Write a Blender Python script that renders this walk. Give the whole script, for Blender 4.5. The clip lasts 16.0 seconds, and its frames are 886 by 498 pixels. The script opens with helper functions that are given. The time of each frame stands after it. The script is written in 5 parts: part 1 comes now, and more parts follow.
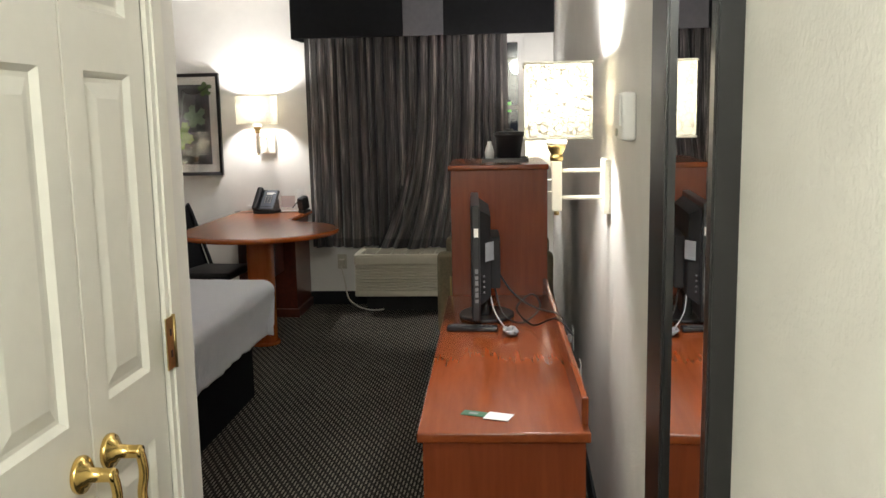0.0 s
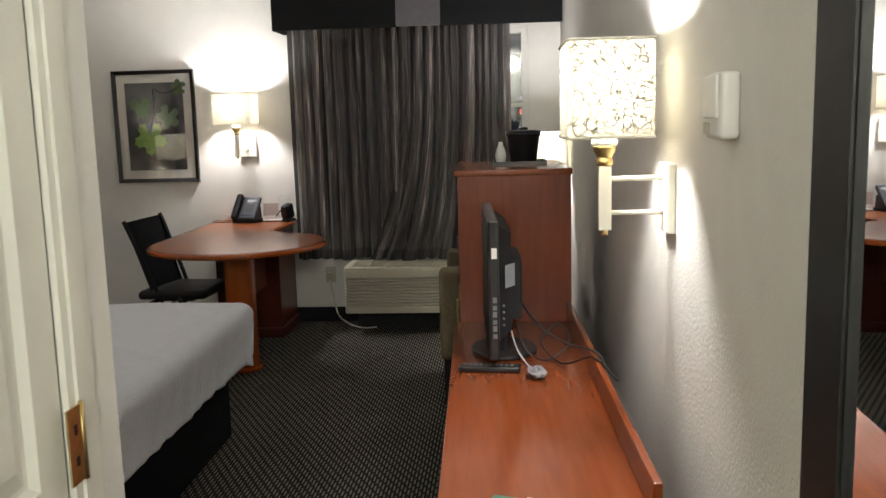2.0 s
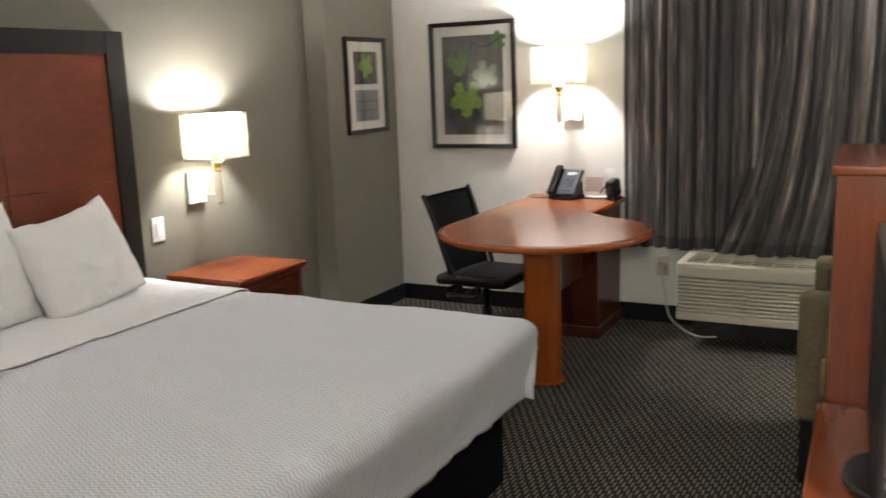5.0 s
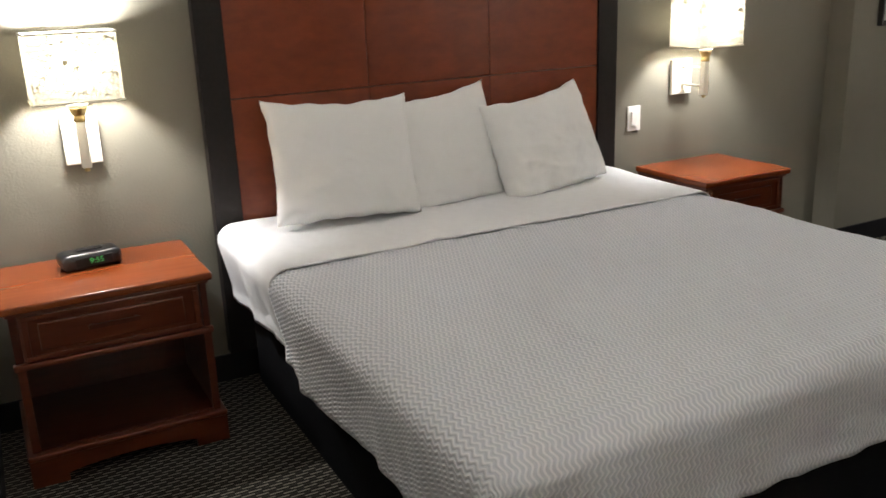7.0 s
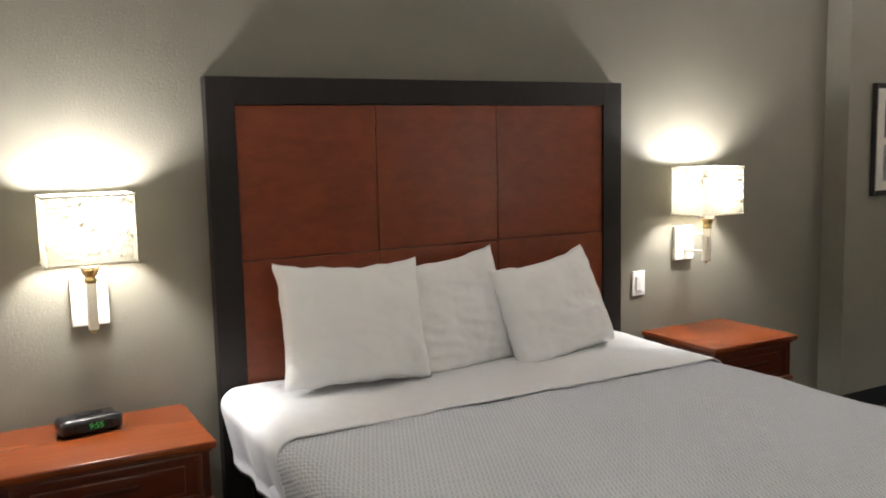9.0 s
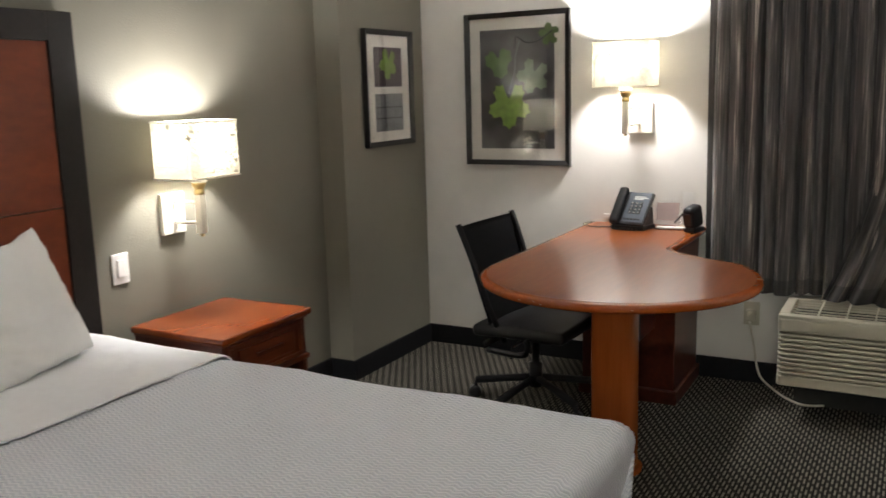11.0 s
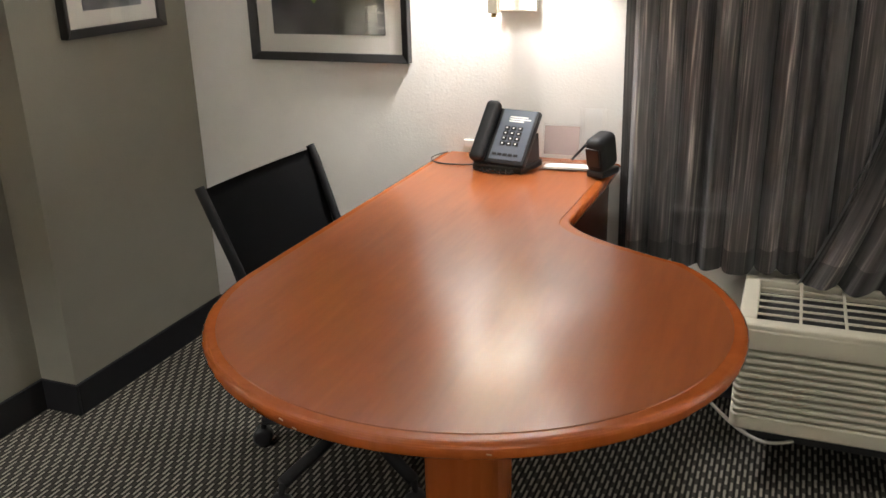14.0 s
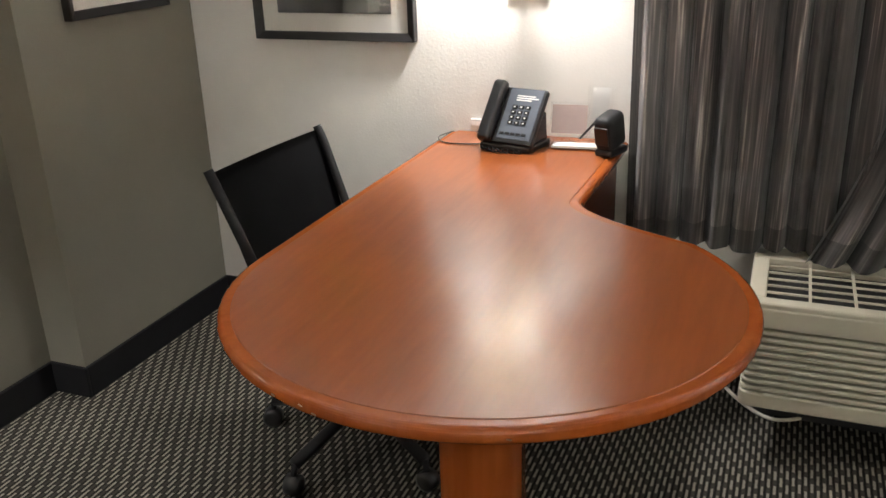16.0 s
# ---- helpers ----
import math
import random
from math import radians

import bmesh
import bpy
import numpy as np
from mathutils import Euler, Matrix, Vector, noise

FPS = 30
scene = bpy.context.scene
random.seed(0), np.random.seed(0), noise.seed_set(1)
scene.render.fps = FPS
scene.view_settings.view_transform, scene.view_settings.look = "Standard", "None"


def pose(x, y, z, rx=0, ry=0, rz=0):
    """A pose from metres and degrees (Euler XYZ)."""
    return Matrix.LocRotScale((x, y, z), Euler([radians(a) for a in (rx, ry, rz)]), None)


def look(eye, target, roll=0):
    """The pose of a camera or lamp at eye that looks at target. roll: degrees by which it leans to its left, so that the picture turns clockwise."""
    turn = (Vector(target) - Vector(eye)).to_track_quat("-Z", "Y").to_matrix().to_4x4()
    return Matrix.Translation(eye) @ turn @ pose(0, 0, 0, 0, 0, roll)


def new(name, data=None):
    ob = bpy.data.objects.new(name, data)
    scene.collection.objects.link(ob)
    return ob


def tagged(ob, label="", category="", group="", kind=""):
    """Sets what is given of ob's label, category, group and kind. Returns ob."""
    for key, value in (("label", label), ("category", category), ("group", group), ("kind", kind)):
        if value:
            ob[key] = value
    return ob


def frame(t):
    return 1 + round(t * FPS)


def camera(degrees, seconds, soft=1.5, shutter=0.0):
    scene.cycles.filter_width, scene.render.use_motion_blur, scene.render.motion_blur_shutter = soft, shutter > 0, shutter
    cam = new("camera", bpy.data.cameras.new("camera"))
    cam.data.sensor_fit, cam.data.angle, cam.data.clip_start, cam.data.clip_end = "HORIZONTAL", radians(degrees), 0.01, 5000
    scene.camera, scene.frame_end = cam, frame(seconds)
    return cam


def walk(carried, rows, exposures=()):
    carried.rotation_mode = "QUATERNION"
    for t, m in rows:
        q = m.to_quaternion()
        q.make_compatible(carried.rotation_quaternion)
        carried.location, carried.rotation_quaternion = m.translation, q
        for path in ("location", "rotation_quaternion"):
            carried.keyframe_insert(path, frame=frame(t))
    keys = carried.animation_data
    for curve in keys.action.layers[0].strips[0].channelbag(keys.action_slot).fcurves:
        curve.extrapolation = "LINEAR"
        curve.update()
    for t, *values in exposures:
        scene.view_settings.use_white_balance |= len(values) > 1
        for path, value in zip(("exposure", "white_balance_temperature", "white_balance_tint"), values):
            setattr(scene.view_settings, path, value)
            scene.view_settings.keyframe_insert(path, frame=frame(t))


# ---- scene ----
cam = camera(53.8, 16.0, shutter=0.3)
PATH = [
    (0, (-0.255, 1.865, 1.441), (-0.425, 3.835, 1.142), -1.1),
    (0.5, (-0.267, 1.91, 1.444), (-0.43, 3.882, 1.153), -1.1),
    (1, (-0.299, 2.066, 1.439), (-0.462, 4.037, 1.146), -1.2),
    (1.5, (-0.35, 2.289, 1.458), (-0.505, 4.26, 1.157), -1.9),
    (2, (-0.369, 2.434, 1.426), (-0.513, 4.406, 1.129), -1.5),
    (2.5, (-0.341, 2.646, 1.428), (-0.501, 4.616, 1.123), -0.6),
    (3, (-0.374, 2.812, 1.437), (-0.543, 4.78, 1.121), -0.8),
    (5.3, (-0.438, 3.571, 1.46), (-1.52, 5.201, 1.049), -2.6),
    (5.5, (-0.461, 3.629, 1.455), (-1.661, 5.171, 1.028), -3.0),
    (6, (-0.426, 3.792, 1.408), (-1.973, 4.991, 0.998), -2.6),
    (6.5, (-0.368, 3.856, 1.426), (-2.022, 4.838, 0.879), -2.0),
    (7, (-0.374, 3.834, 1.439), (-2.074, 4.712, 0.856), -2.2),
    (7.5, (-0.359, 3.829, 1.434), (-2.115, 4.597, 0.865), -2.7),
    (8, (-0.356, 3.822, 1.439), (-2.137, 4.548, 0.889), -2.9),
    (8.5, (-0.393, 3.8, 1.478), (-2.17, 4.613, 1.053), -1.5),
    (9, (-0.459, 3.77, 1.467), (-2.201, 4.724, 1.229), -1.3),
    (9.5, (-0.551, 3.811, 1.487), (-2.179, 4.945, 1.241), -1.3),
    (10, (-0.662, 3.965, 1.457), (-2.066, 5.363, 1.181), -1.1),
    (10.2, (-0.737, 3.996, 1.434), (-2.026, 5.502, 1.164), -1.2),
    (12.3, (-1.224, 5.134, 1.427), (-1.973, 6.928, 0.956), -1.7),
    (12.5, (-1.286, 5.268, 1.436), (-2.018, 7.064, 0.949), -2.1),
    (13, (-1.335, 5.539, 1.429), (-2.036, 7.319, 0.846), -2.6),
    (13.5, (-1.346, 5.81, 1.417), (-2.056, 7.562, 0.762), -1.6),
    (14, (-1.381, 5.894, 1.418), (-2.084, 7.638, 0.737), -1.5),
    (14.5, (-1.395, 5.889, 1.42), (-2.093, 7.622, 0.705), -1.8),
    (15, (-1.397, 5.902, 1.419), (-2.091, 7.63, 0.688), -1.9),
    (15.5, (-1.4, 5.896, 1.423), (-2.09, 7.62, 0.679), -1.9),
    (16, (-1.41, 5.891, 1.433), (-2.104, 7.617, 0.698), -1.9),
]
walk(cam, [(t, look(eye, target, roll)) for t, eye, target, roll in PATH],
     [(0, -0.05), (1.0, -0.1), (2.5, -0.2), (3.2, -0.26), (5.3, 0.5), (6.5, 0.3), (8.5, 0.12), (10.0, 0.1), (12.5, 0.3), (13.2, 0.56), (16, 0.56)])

# ---- light ----
world = bpy.data.worlds.new("night")
world.use_nodes = True
world.node_tree.nodes["Background"].inputs[0].default_value = (0.012, 0.014, 0.02, 1)
world.node_tree.nodes["Background"].inputs[1].default_value = 1.0
scene.world = world
BULB, HALL = 43.0, 70.0
WARM = (1.0, 0.98, 0.985)


def bulb_light(name, loc, watts, radius, colour=WARM):
    d = bpy.data.lights.new(name, "POINT")
    d.energy, d.color, d.shadow_soft_size = watts, colour, radius
    ob = new(name, d)
    ob.location = loc
    return ob


# ---- materials ----
def mat(name, base, rough=0.6, metal=0.0, var=0.12, scale=30.0, bump=0.0, bscale=200.0, big=2.0, spec=0.5):
    """Painted or plain surface: two scales of tone and fine relief."""
    m = bpy.data.materials.new(name)
    m.use_nodes = True
    t = m.node_tree
    b = t.nodes["Principled BSDF"]
    co = t.nodes.new("ShaderNodeTexCoord")
    n1, n2 = t.nodes.new("ShaderNodeTexNoise"), t.nodes.new("ShaderNodeTexNoise")
    n1.inputs["Scale"].default_value, n2.inputs["Scale"].default_value = scale, big
    n1.inputs["Detail"].default_value = 4
    add = t.nodes.new("ShaderNodeMath")
    add.operation = "ADD"
    t.links.new(co.outputs["Object"], n1.inputs["Vector"])
    t.links.new(co.outputs["Object"], n2.inputs["Vector"])
    t.links.new(n1.outputs["Fac"], add.inputs[0])
    t.links.new(n2.outputs["Fac"], add.inputs[1])
    ramp = t.nodes.new("ShaderNodeValToRGB")
    ramp.color_ramp.elements[0].position, ramp.color_ramp.elements[1].position = 0.3, 0.7
    half = t.nodes.new("ShaderNodeMath")
    half.operation = "MULTIPLY"
    half.inputs[1].default_value = 0.5
    t.links.new(add.outputs[0], half.inputs[0])
    t.links.new(half.outputs[0], ramp.inputs[0])
    ramp.color_ramp.elements[0].color = (*[c * (1 - var) for c in base], 1)
    ramp.color_ramp.elements[1].color = (*[min(1, c * (1 + var)) for c in base], 1)
    t.links.new(ramp.outputs[0], b.inputs["Base Color"])
    b.inputs["Roughness"].default_value = rough
    b.inputs["Metallic"].default_value = metal
    b.inputs["Specular IOR Level"].default_value = spec
    if bump:
        n3, bp = t.nodes.new("ShaderNodeTexNoise"), t.nodes.new("ShaderNodeBump")
        n3.inputs["Scale"].default_value = bscale
        n3.inputs["Detail"].default_value = 3
        bp.inputs["Strength"].default_value = bump
        bp.inputs["Distance"].default_value = 0.004
        t.links.new(co.outputs["Object"], n3.inputs["Vector"])
        t.links.new(n3.outputs["Fac"], bp.inputs["Height"])
        t.links.new(bp.outputs[0], b.inputs["Normal"])
    return m


def wood(name, dark, light, stretch, rough=0.27, coat=0.0):
    """Veneer with long grain; stretch: the noise's scale along x, y, z."""
    m = bpy.data.materials.new(name)
    m.use_nodes = True
    t = m.node_tree
    b = t.nodes["Principled BSDF"]
    co, mp = t.nodes.new("ShaderNodeTexCoord"), t.nodes.new("ShaderNodeMapping")
    mp.inputs["Scale"].default_value = stretch
    t.links.new(co.outputs["Object"], mp.inputs["Vector"])
    n1, n2 = t.nodes.new("ShaderNodeTexNoise"), t.nodes.new("ShaderNodeTexNoise")
    n1.inputs["Scale"].default_value, n1.inputs["Detail"].default_value, n1.inputs["Distortion"].default_value = 1.0, 3, 1.2
    n2.inputs["Scale"].default_value, n2.inputs["Detail"].default_value = 4.0, 3
    for n in (n1, n2):
        t.links.new(mp.outputs[0], n.inputs["Vector"])
    mx = t.nodes.new("ShaderNodeMath")
    mx.operation = "MULTIPLY_ADD"
    mx.inputs[1].default_value = 0.45
    t.links.new(n2.outputs["Fac"], mx.inputs[0])
    sc = t.nodes.new("ShaderNodeMath")
    sc.operation = "MULTIPLY"
    sc.inputs[1].default_value = 0.55
    t.links.new(n1.outputs["Fac"], sc.inputs[0])
    t.links.new(sc.outputs[0], mx.inputs[2])
    ramp = t.nodes.new("ShaderNodeValToRGB")
    ramp.color_ramp.elements[0].position, ramp.color_ramp.elements[1].position = 0.33, 0.68
    ramp.color_ramp.elements[0].color, ramp.color_ramp.elements[1].color = (*dark, 1), (*light, 1)
    t.links.new(mx.outputs[0], ramp.inputs[0])
    t.links.new(ramp.outputs[0], b.inputs["Base Color"])
    b.inputs["Roughness"].default_value = rough
    b.inputs["Specular IOR Level"].default_value = 0.42
    b.inputs["Coat Weight"].default_value, b.inputs["Coat Roughness"].default_value = coat, 0.30
    return m


def plaster(name, base, relief=0.24):
    """Sprayed orange-peel wall paint."""
    m = mat(name, base, 0.62, var=0.05, scale=9, big=1.3)
    t = m.node_tree
    b = t.nodes["Principled BSDF"]
    co, n, v, bp = (t.nodes.new("ShaderNode" + k) for k in ("TexCoord", "TexNoise", "TexNoise", "Bump"))
    n.inputs["Scale"].default_value, n.inputs["Detail"].default_value, n.inputs["Distortion"].default_value = 120, 3, 0.2
    v.inputs["Scale"].default_value, v.inputs["Detail"].default_value = 22, 3
    ramp = t.nodes.new("ShaderNodeMath")
    ramp.operation = "MULTIPLY_ADD"
    ramp.inputs[1].default_value = 0.3
    for q in (n, v):
        t.links.new(co.outputs["Object"], q.inputs["Vector"])
    t.links.new(v.outputs["Fac"], ramp.inputs[0])
    t.links.new(n.outputs["Fac"], ramp.inputs[2])
    bp.inputs["Strength"].default_value, bp.inputs["Distance"].default_value = relief, 0.004
    t.links.new(ramp.outputs[0], bp.inputs["Height"])
    t.links.new(bp.outputs[0], b.inputs["Normal"])
    return m


def carpet_material():
    """Loop carpet: staggered pale dashes between dark grooves, running along y."""
    m = bpy.data.materials.new("carpet")
    m.use_nodes = True
    t = m.node_tree
    b = t.nodes["Principled BSDF"]
    co, sep, wob, nz, big = (t.nodes.new("ShaderNode" + k) for k in ("TexCoord", "SeparateXYZ", "TexNoise", "TexNoise", "TexNoise"))
    wob.inputs["Scale"].default_value = 70
    nz.inputs["Scale"].default_value, nz.inputs["Detail"].default_value = 420, 2
    big.inputs["Scale"].default_value, big.inputs["Detail"].default_value = 3, 4
    for n in (wob, nz, big):
        t.links.new(co.outputs["Object"], n.inputs["Vector"])
    shift = t.nodes.new("ShaderNodeVectorMath")
    shift.operation = "MULTIPLY_ADD"
    shift.inputs[1].default_value = (0.003, 0.010, 0)
    t.links.new(wob.outputs["Color"], shift.inputs[0])
    t.links.new(co.outputs["Object"], shift.inputs[2])
    t.links.new(shift.outputs[0], sep.inputs[0])

    def calc(op, a, c=0.0):
        n = t.nodes.new("ShaderNodeMath")
        n.operation = op
        for i, q in enumerate((a, c)):
            if isinstance(q, (int, float)):
                n.inputs[i].default_value = q
            else:
                t.links.new(q, n.inputs[i])
        return n.outputs[0]
    yarn = 0.0150
    across = calc("DIVIDE", sep.outputs[0], yarn)
    column = calc("FLOOR", across)
    along = calc("ADD", calc("DIVIDE", sep.outputs[1], 0.064), calc("MULTIPLY", column, 0.4))
    dash = calc("LESS_THAN", calc("FRACT", along), 0.6)
    ridge = calc("SUBTRACT", 1.0, calc("MULTIPLY", calc("ABSOLUTE", calc("SUBTRACT", calc("FRACT", across), 0.5)), 2.0))
    crown = calc("MINIMUM", calc("MULTIPLY", ridge, 1.7), 1.0)
    pale = calc("MULTIPLY", dash, calc("GREATER_THAN", ridge, 0.58))
    ground = t.nodes.new("ShaderNodeMixRGB")
    ground.inputs[1].default_value, ground.inputs[2].default_value = (0.008, 0.0075, 0.0065, 1), (0.066, 0.060, 0.049, 1)
    t.links.new(crown, ground.inputs[0])
    top = t.nodes.new("ShaderNodeMixRGB")
    top.inputs[2].default_value = (0.40, 0.365, 0.30, 1)
    t.links.new(calc("MULTIPLY", pale, 0.9), top.inputs[0])
    t.links.new(ground.outputs[0], top.inputs[1])
    last = top.outputs[0]
    for source, amount in ((nz, 0.6), (big, 0.35)):
        mul = t.nodes.new("ShaderNodeMixRGB")
        mul.blend_type = "MULTIPLY"
        mul.inputs[0].default_value = amount
        t.links.new(last, mul.inputs[1])
        t.links.new(source.outputs["Fac"], mul.inputs[2])
        last = mul.outputs[0]
    t.links.new(last, b.inputs["Base Color"])
    b.inputs["Roughness"].default_value = 0.95
    b.inputs["Specular IOR Level"].default_value = 0.1
    bp = t.nodes.new("ShaderNodeBump")
    bp.inputs["Strength"].default_value, bp.inputs["Distance"].default_value = 0.5, 0.004
    t.links.new(calc("ADD", crown, nz.outputs["Fac"]), bp.inputs["Height"])
    t.links.new(bp.outputs[0], b.inputs["Normal"])
    return m


def blanket_material():
    """Grey blanket woven in rows of small waves, light on grey."""
    m = bpy.data.materials.new("woven_blanket")
    m.use_nodes = True
    t = m.node_tree
    b = t.nodes["Principled BSDF"]
    co, sep = t.nodes.new("ShaderNodeTexCoord"), t.nodes.new("ShaderNodeSeparateXYZ")
    t.links.new(co.outputs["UV"], sep.inputs[0])

    def math_node(op, a, c=None):
        n = t.nodes.new("ShaderNodeMath")
        n.operation = op
        for i, q in enumerate((a, c)):
            if q is None:
                continue
            if isinstance(q, (int, float)):
                n.inputs[i].default_value = q
            else:
                t.links.new(q, n.inputs[i])
        return n.outputs[0]
    # u runs across the bed, v along it; each yarn runs along the bed and swings from side to side
    swing = math_node("MULTIPLY", math_node("SINE", math_node("MULTIPLY", sep.outputs[1], 2 * math.pi / 0.031)), 0.0038)
    rows = math_node("SINE", math_node("MULTIPLY", math_node("ADD", sep.outputs[0], swing), 2 * math.pi / 0.0138))
    ramp = t.nodes.new("ShaderNodeValToRGB")
    ramp.color_ramp.elements[0].position, ramp.color_ramp.elements[1].position = 0.45, 0.85
    t.links.new(math_node("ADD", math_node("MULTIPLY", rows, 0.5), 0.5), ramp.inputs[0])
    ramp.color_ramp.elements[0].color = (0.695, 0.725, 0.795, 1)
    ramp.color_ramp.elements[1].color = (0.885, 0.90, 0.95, 1)
    t.links.new(ramp.outputs[0], b.inputs["Base Color"])
    b.inputs["Roughness"].default_value = 0.9
    b.inputs["Sheen Weight"].default_value = 0.25
    b.inputs["Specular IOR Level"].default_value = 0.15
    nz, bp = t.nodes.new("ShaderNodeTexNoise"), t.nodes.new("ShaderNodeBump")
    nz.inputs["Scale"].default_value = 11
    nz.inputs["Detail"].default_value = 5
    t.links.new(co.outputs["UV"], nz.inputs["Vector"])
    bp.inputs["Strength"].default_value, bp.inputs["Distance"].default_value = 0.6, 0.003
    t.links.new(math_node("ADD", rows, math_node("MULTIPLY", nz.outputs["Fac"], 5.0)), bp.inputs["Height"])
    t.links.new(bp.outputs[0], b.inputs["Normal"])
    return m


def shade_material():
    """White translucent shade printed with a net of thin twigs."""
    m = bpy.data.materials.new("lamp_shade")
    m.use_nodes = True
    t = m.node_tree
    out = t.nodes["Material Output"]
    t.nodes.remove(t.nodes["Principled BSDF"])
    co, vo, nz, mp = (t.nodes.new("ShaderNode" + k) for k in ("TexCoord", "TexVoronoi", "TexNoise", "VectorMath"))
    nz.inputs["Scale"].default_value = 18
    mp.operation = "MULTIPLY_ADD"
    mp.inputs[1].default_value = (0.03, 0.03, 0.03)
    t.links.new(co.outputs["Object"], nz.inputs["Vector"])
    t.links.new(nz.outputs["Color"], mp.inputs[0])
    t.links.new(co.outputs["Object"], mp.inputs[2])
    vo.feature = "DISTANCE_TO_EDGE"
    vo.inputs["Scale"].default_value = 57
    t.links.new(mp.outputs[0], vo.inputs["Vector"])
    ramp = t.nodes.new("ShaderNodeValToRGB")
    ramp.color_ramp.elements[0].position, ramp.color_ramp.elements[1].position = 0.044, 0.072
    ramp.color_ramp.elements[0].color = (0.004, 0.003, 0.0013, 1)
    ramp.color_ramp.elements[1].color = (0.115, 0.106, 0.078, 1)
    t.links.new(vo.outputs["Distance"], ramp.inputs[0])
    tr, df, mix = (t.nodes.new("ShaderNode" + k) for k in ("BsdfTranslucent", "BsdfDiffuse", "MixShader"))
    t.links.new(ramp.outputs[0], tr.inputs[0])
    df.inputs[0].default_value = (0.74, 0.70, 0.60, 1)
    mix.inputs[0].default_value = 0.5
    t.links.new(tr.outputs[0], mix.inputs[1])
    t.links.new(df.outputs[0], mix.inputs[2])
    t.links.new(mix.outputs[0], out.inputs[0])
    return m


def curtain_material(name, tone):
    """Sheer cloth with fine upright stripes; tone: how pale the threads are."""
    m = bpy.data.materials.new(name)
    m.use_nodes = True
    t = m.node_tree
    b, out = t.nodes["Principled BSDF"], t.nodes["Material Output"]
    co, sep, mp, n1, n2 = (t.nodes.new("ShaderNode" + k) for k in ("TexCoord", "SeparateXYZ", "Mapping", "TexNoise", "TexNoise"))
    mp.inputs["Scale"].default_value = (1, 0.02, 0)
    t.links.new(co.outputs["UV"], mp.inputs["Vector"])
    for n, s in ((n1, 150), (n2, 16)):
        n.inputs["Scale"].default_value, n.inputs["Detail"].default_value = s, 2
        t.links.new(mp.outputs[0], n.inputs["Vector"])
    add = t.nodes.new("ShaderNodeMath")
    add.operation = "MULTIPLY_ADD"
    add.inputs[1].default_value = 0.5
    t.links.new(n1.outputs["Fac"], add.inputs[0])
    h = t.nodes.new("ShaderNodeMath")
    h.operation = "MULTIPLY"
    h.inputs[1].default_value = 0.5
    t.links.new(n2.outputs["Fac"], h.inputs[0])
    t.links.new(h.outputs[0], add.inputs[2])
    ramp = t.nodes.new("ShaderNodeValToRGB")
    e = ramp.color_ramp.elements
    e[0].position, e[0].color = 0.38, (0.016 * tone, 0.0145 * tone, 0.013 * tone, 1)
    e[1].position, e[1].color = 0.66, (0.42 * tone, 0.365 * tone, 0.33 * tone, 1)
    for place, shade in ((0.52, 0.058), (0.575, 0.12)):
        e.new(place).color = (shade * tone, shade * 0.84 * tone, shade * 0.80 * tone, 1)
    t.links.new(add.outputs[0], ramp.inputs[0])
    t.links.new(ramp.outputs[0], b.inputs["Base Color"])
    b.inputs["Roughness"].default_value = 0.7
    b.inputs["Sheen Weight"].default_value = 0.2
    tp, mix = t.nodes.new("ShaderNodeBsdfTransparent"), t.nodes.new("ShaderNodeMixShader")
    mix.inputs[0].default_value = 0.92
    t.links.new(tp.outputs[0], mix.inputs[1])
    t.links.new(b.outputs[0], mix.inputs[2])
    t.links.new(mix.outputs[0], out.inputs[0])
    return m


def glass_material():
    m = bpy.data.materials.new("clear_glass")
    m.use_nodes = True
    t = m.node_tree
    out = t.nodes["Material Output"]
    t.nodes.remove(t.nodes["Principled BSDF"])
    tp, gl, mix, fr = (t.nodes.new("ShaderNode" + k) for k in ("BsdfTransparent", "BsdfGlossy", "MixShader", "LayerWeight"))
    gl.inputs["Roughness"].default_value = 0.02
    fr.inputs[0].default_value = 0.5
    pw, ad = t.nodes.new("ShaderNodeMath"), t.nodes.new("ShaderNodeMath")
    pw.operation, ad.operation = "POWER", "MULTIPLY_ADD"
    pw.inputs[1].default_value, ad.inputs[1].default_value, ad.inputs[2].default_value = 5.0, 0.9, 0.07
    t.links.new(fr.outputs["Facing"], pw.inputs[0])
    t.links.new(pw.outputs[0], ad.inputs[0])
    t.links.new(ad.outputs[0], mix.inputs[0])
    t.links.new(tp.outputs[0], mix.inputs[1])
    t.links.new(gl.outputs[0], mix.inputs[2])
    t.links.new(mix.outputs[0], out.inputs[0])
    return m


def glow(name, colour, power):
    m = bpy.data.materials.new(name)
    m.use_nodes = True
    b = m.node_tree.nodes["Principled BSDF"]
    b.inputs["Base Color"].default_value = (*colour, 1)
    b.inputs["Emission Color"].default_value = (*colour, 1)
    b.inputs["Emission Strength"].default_value = power
    return m


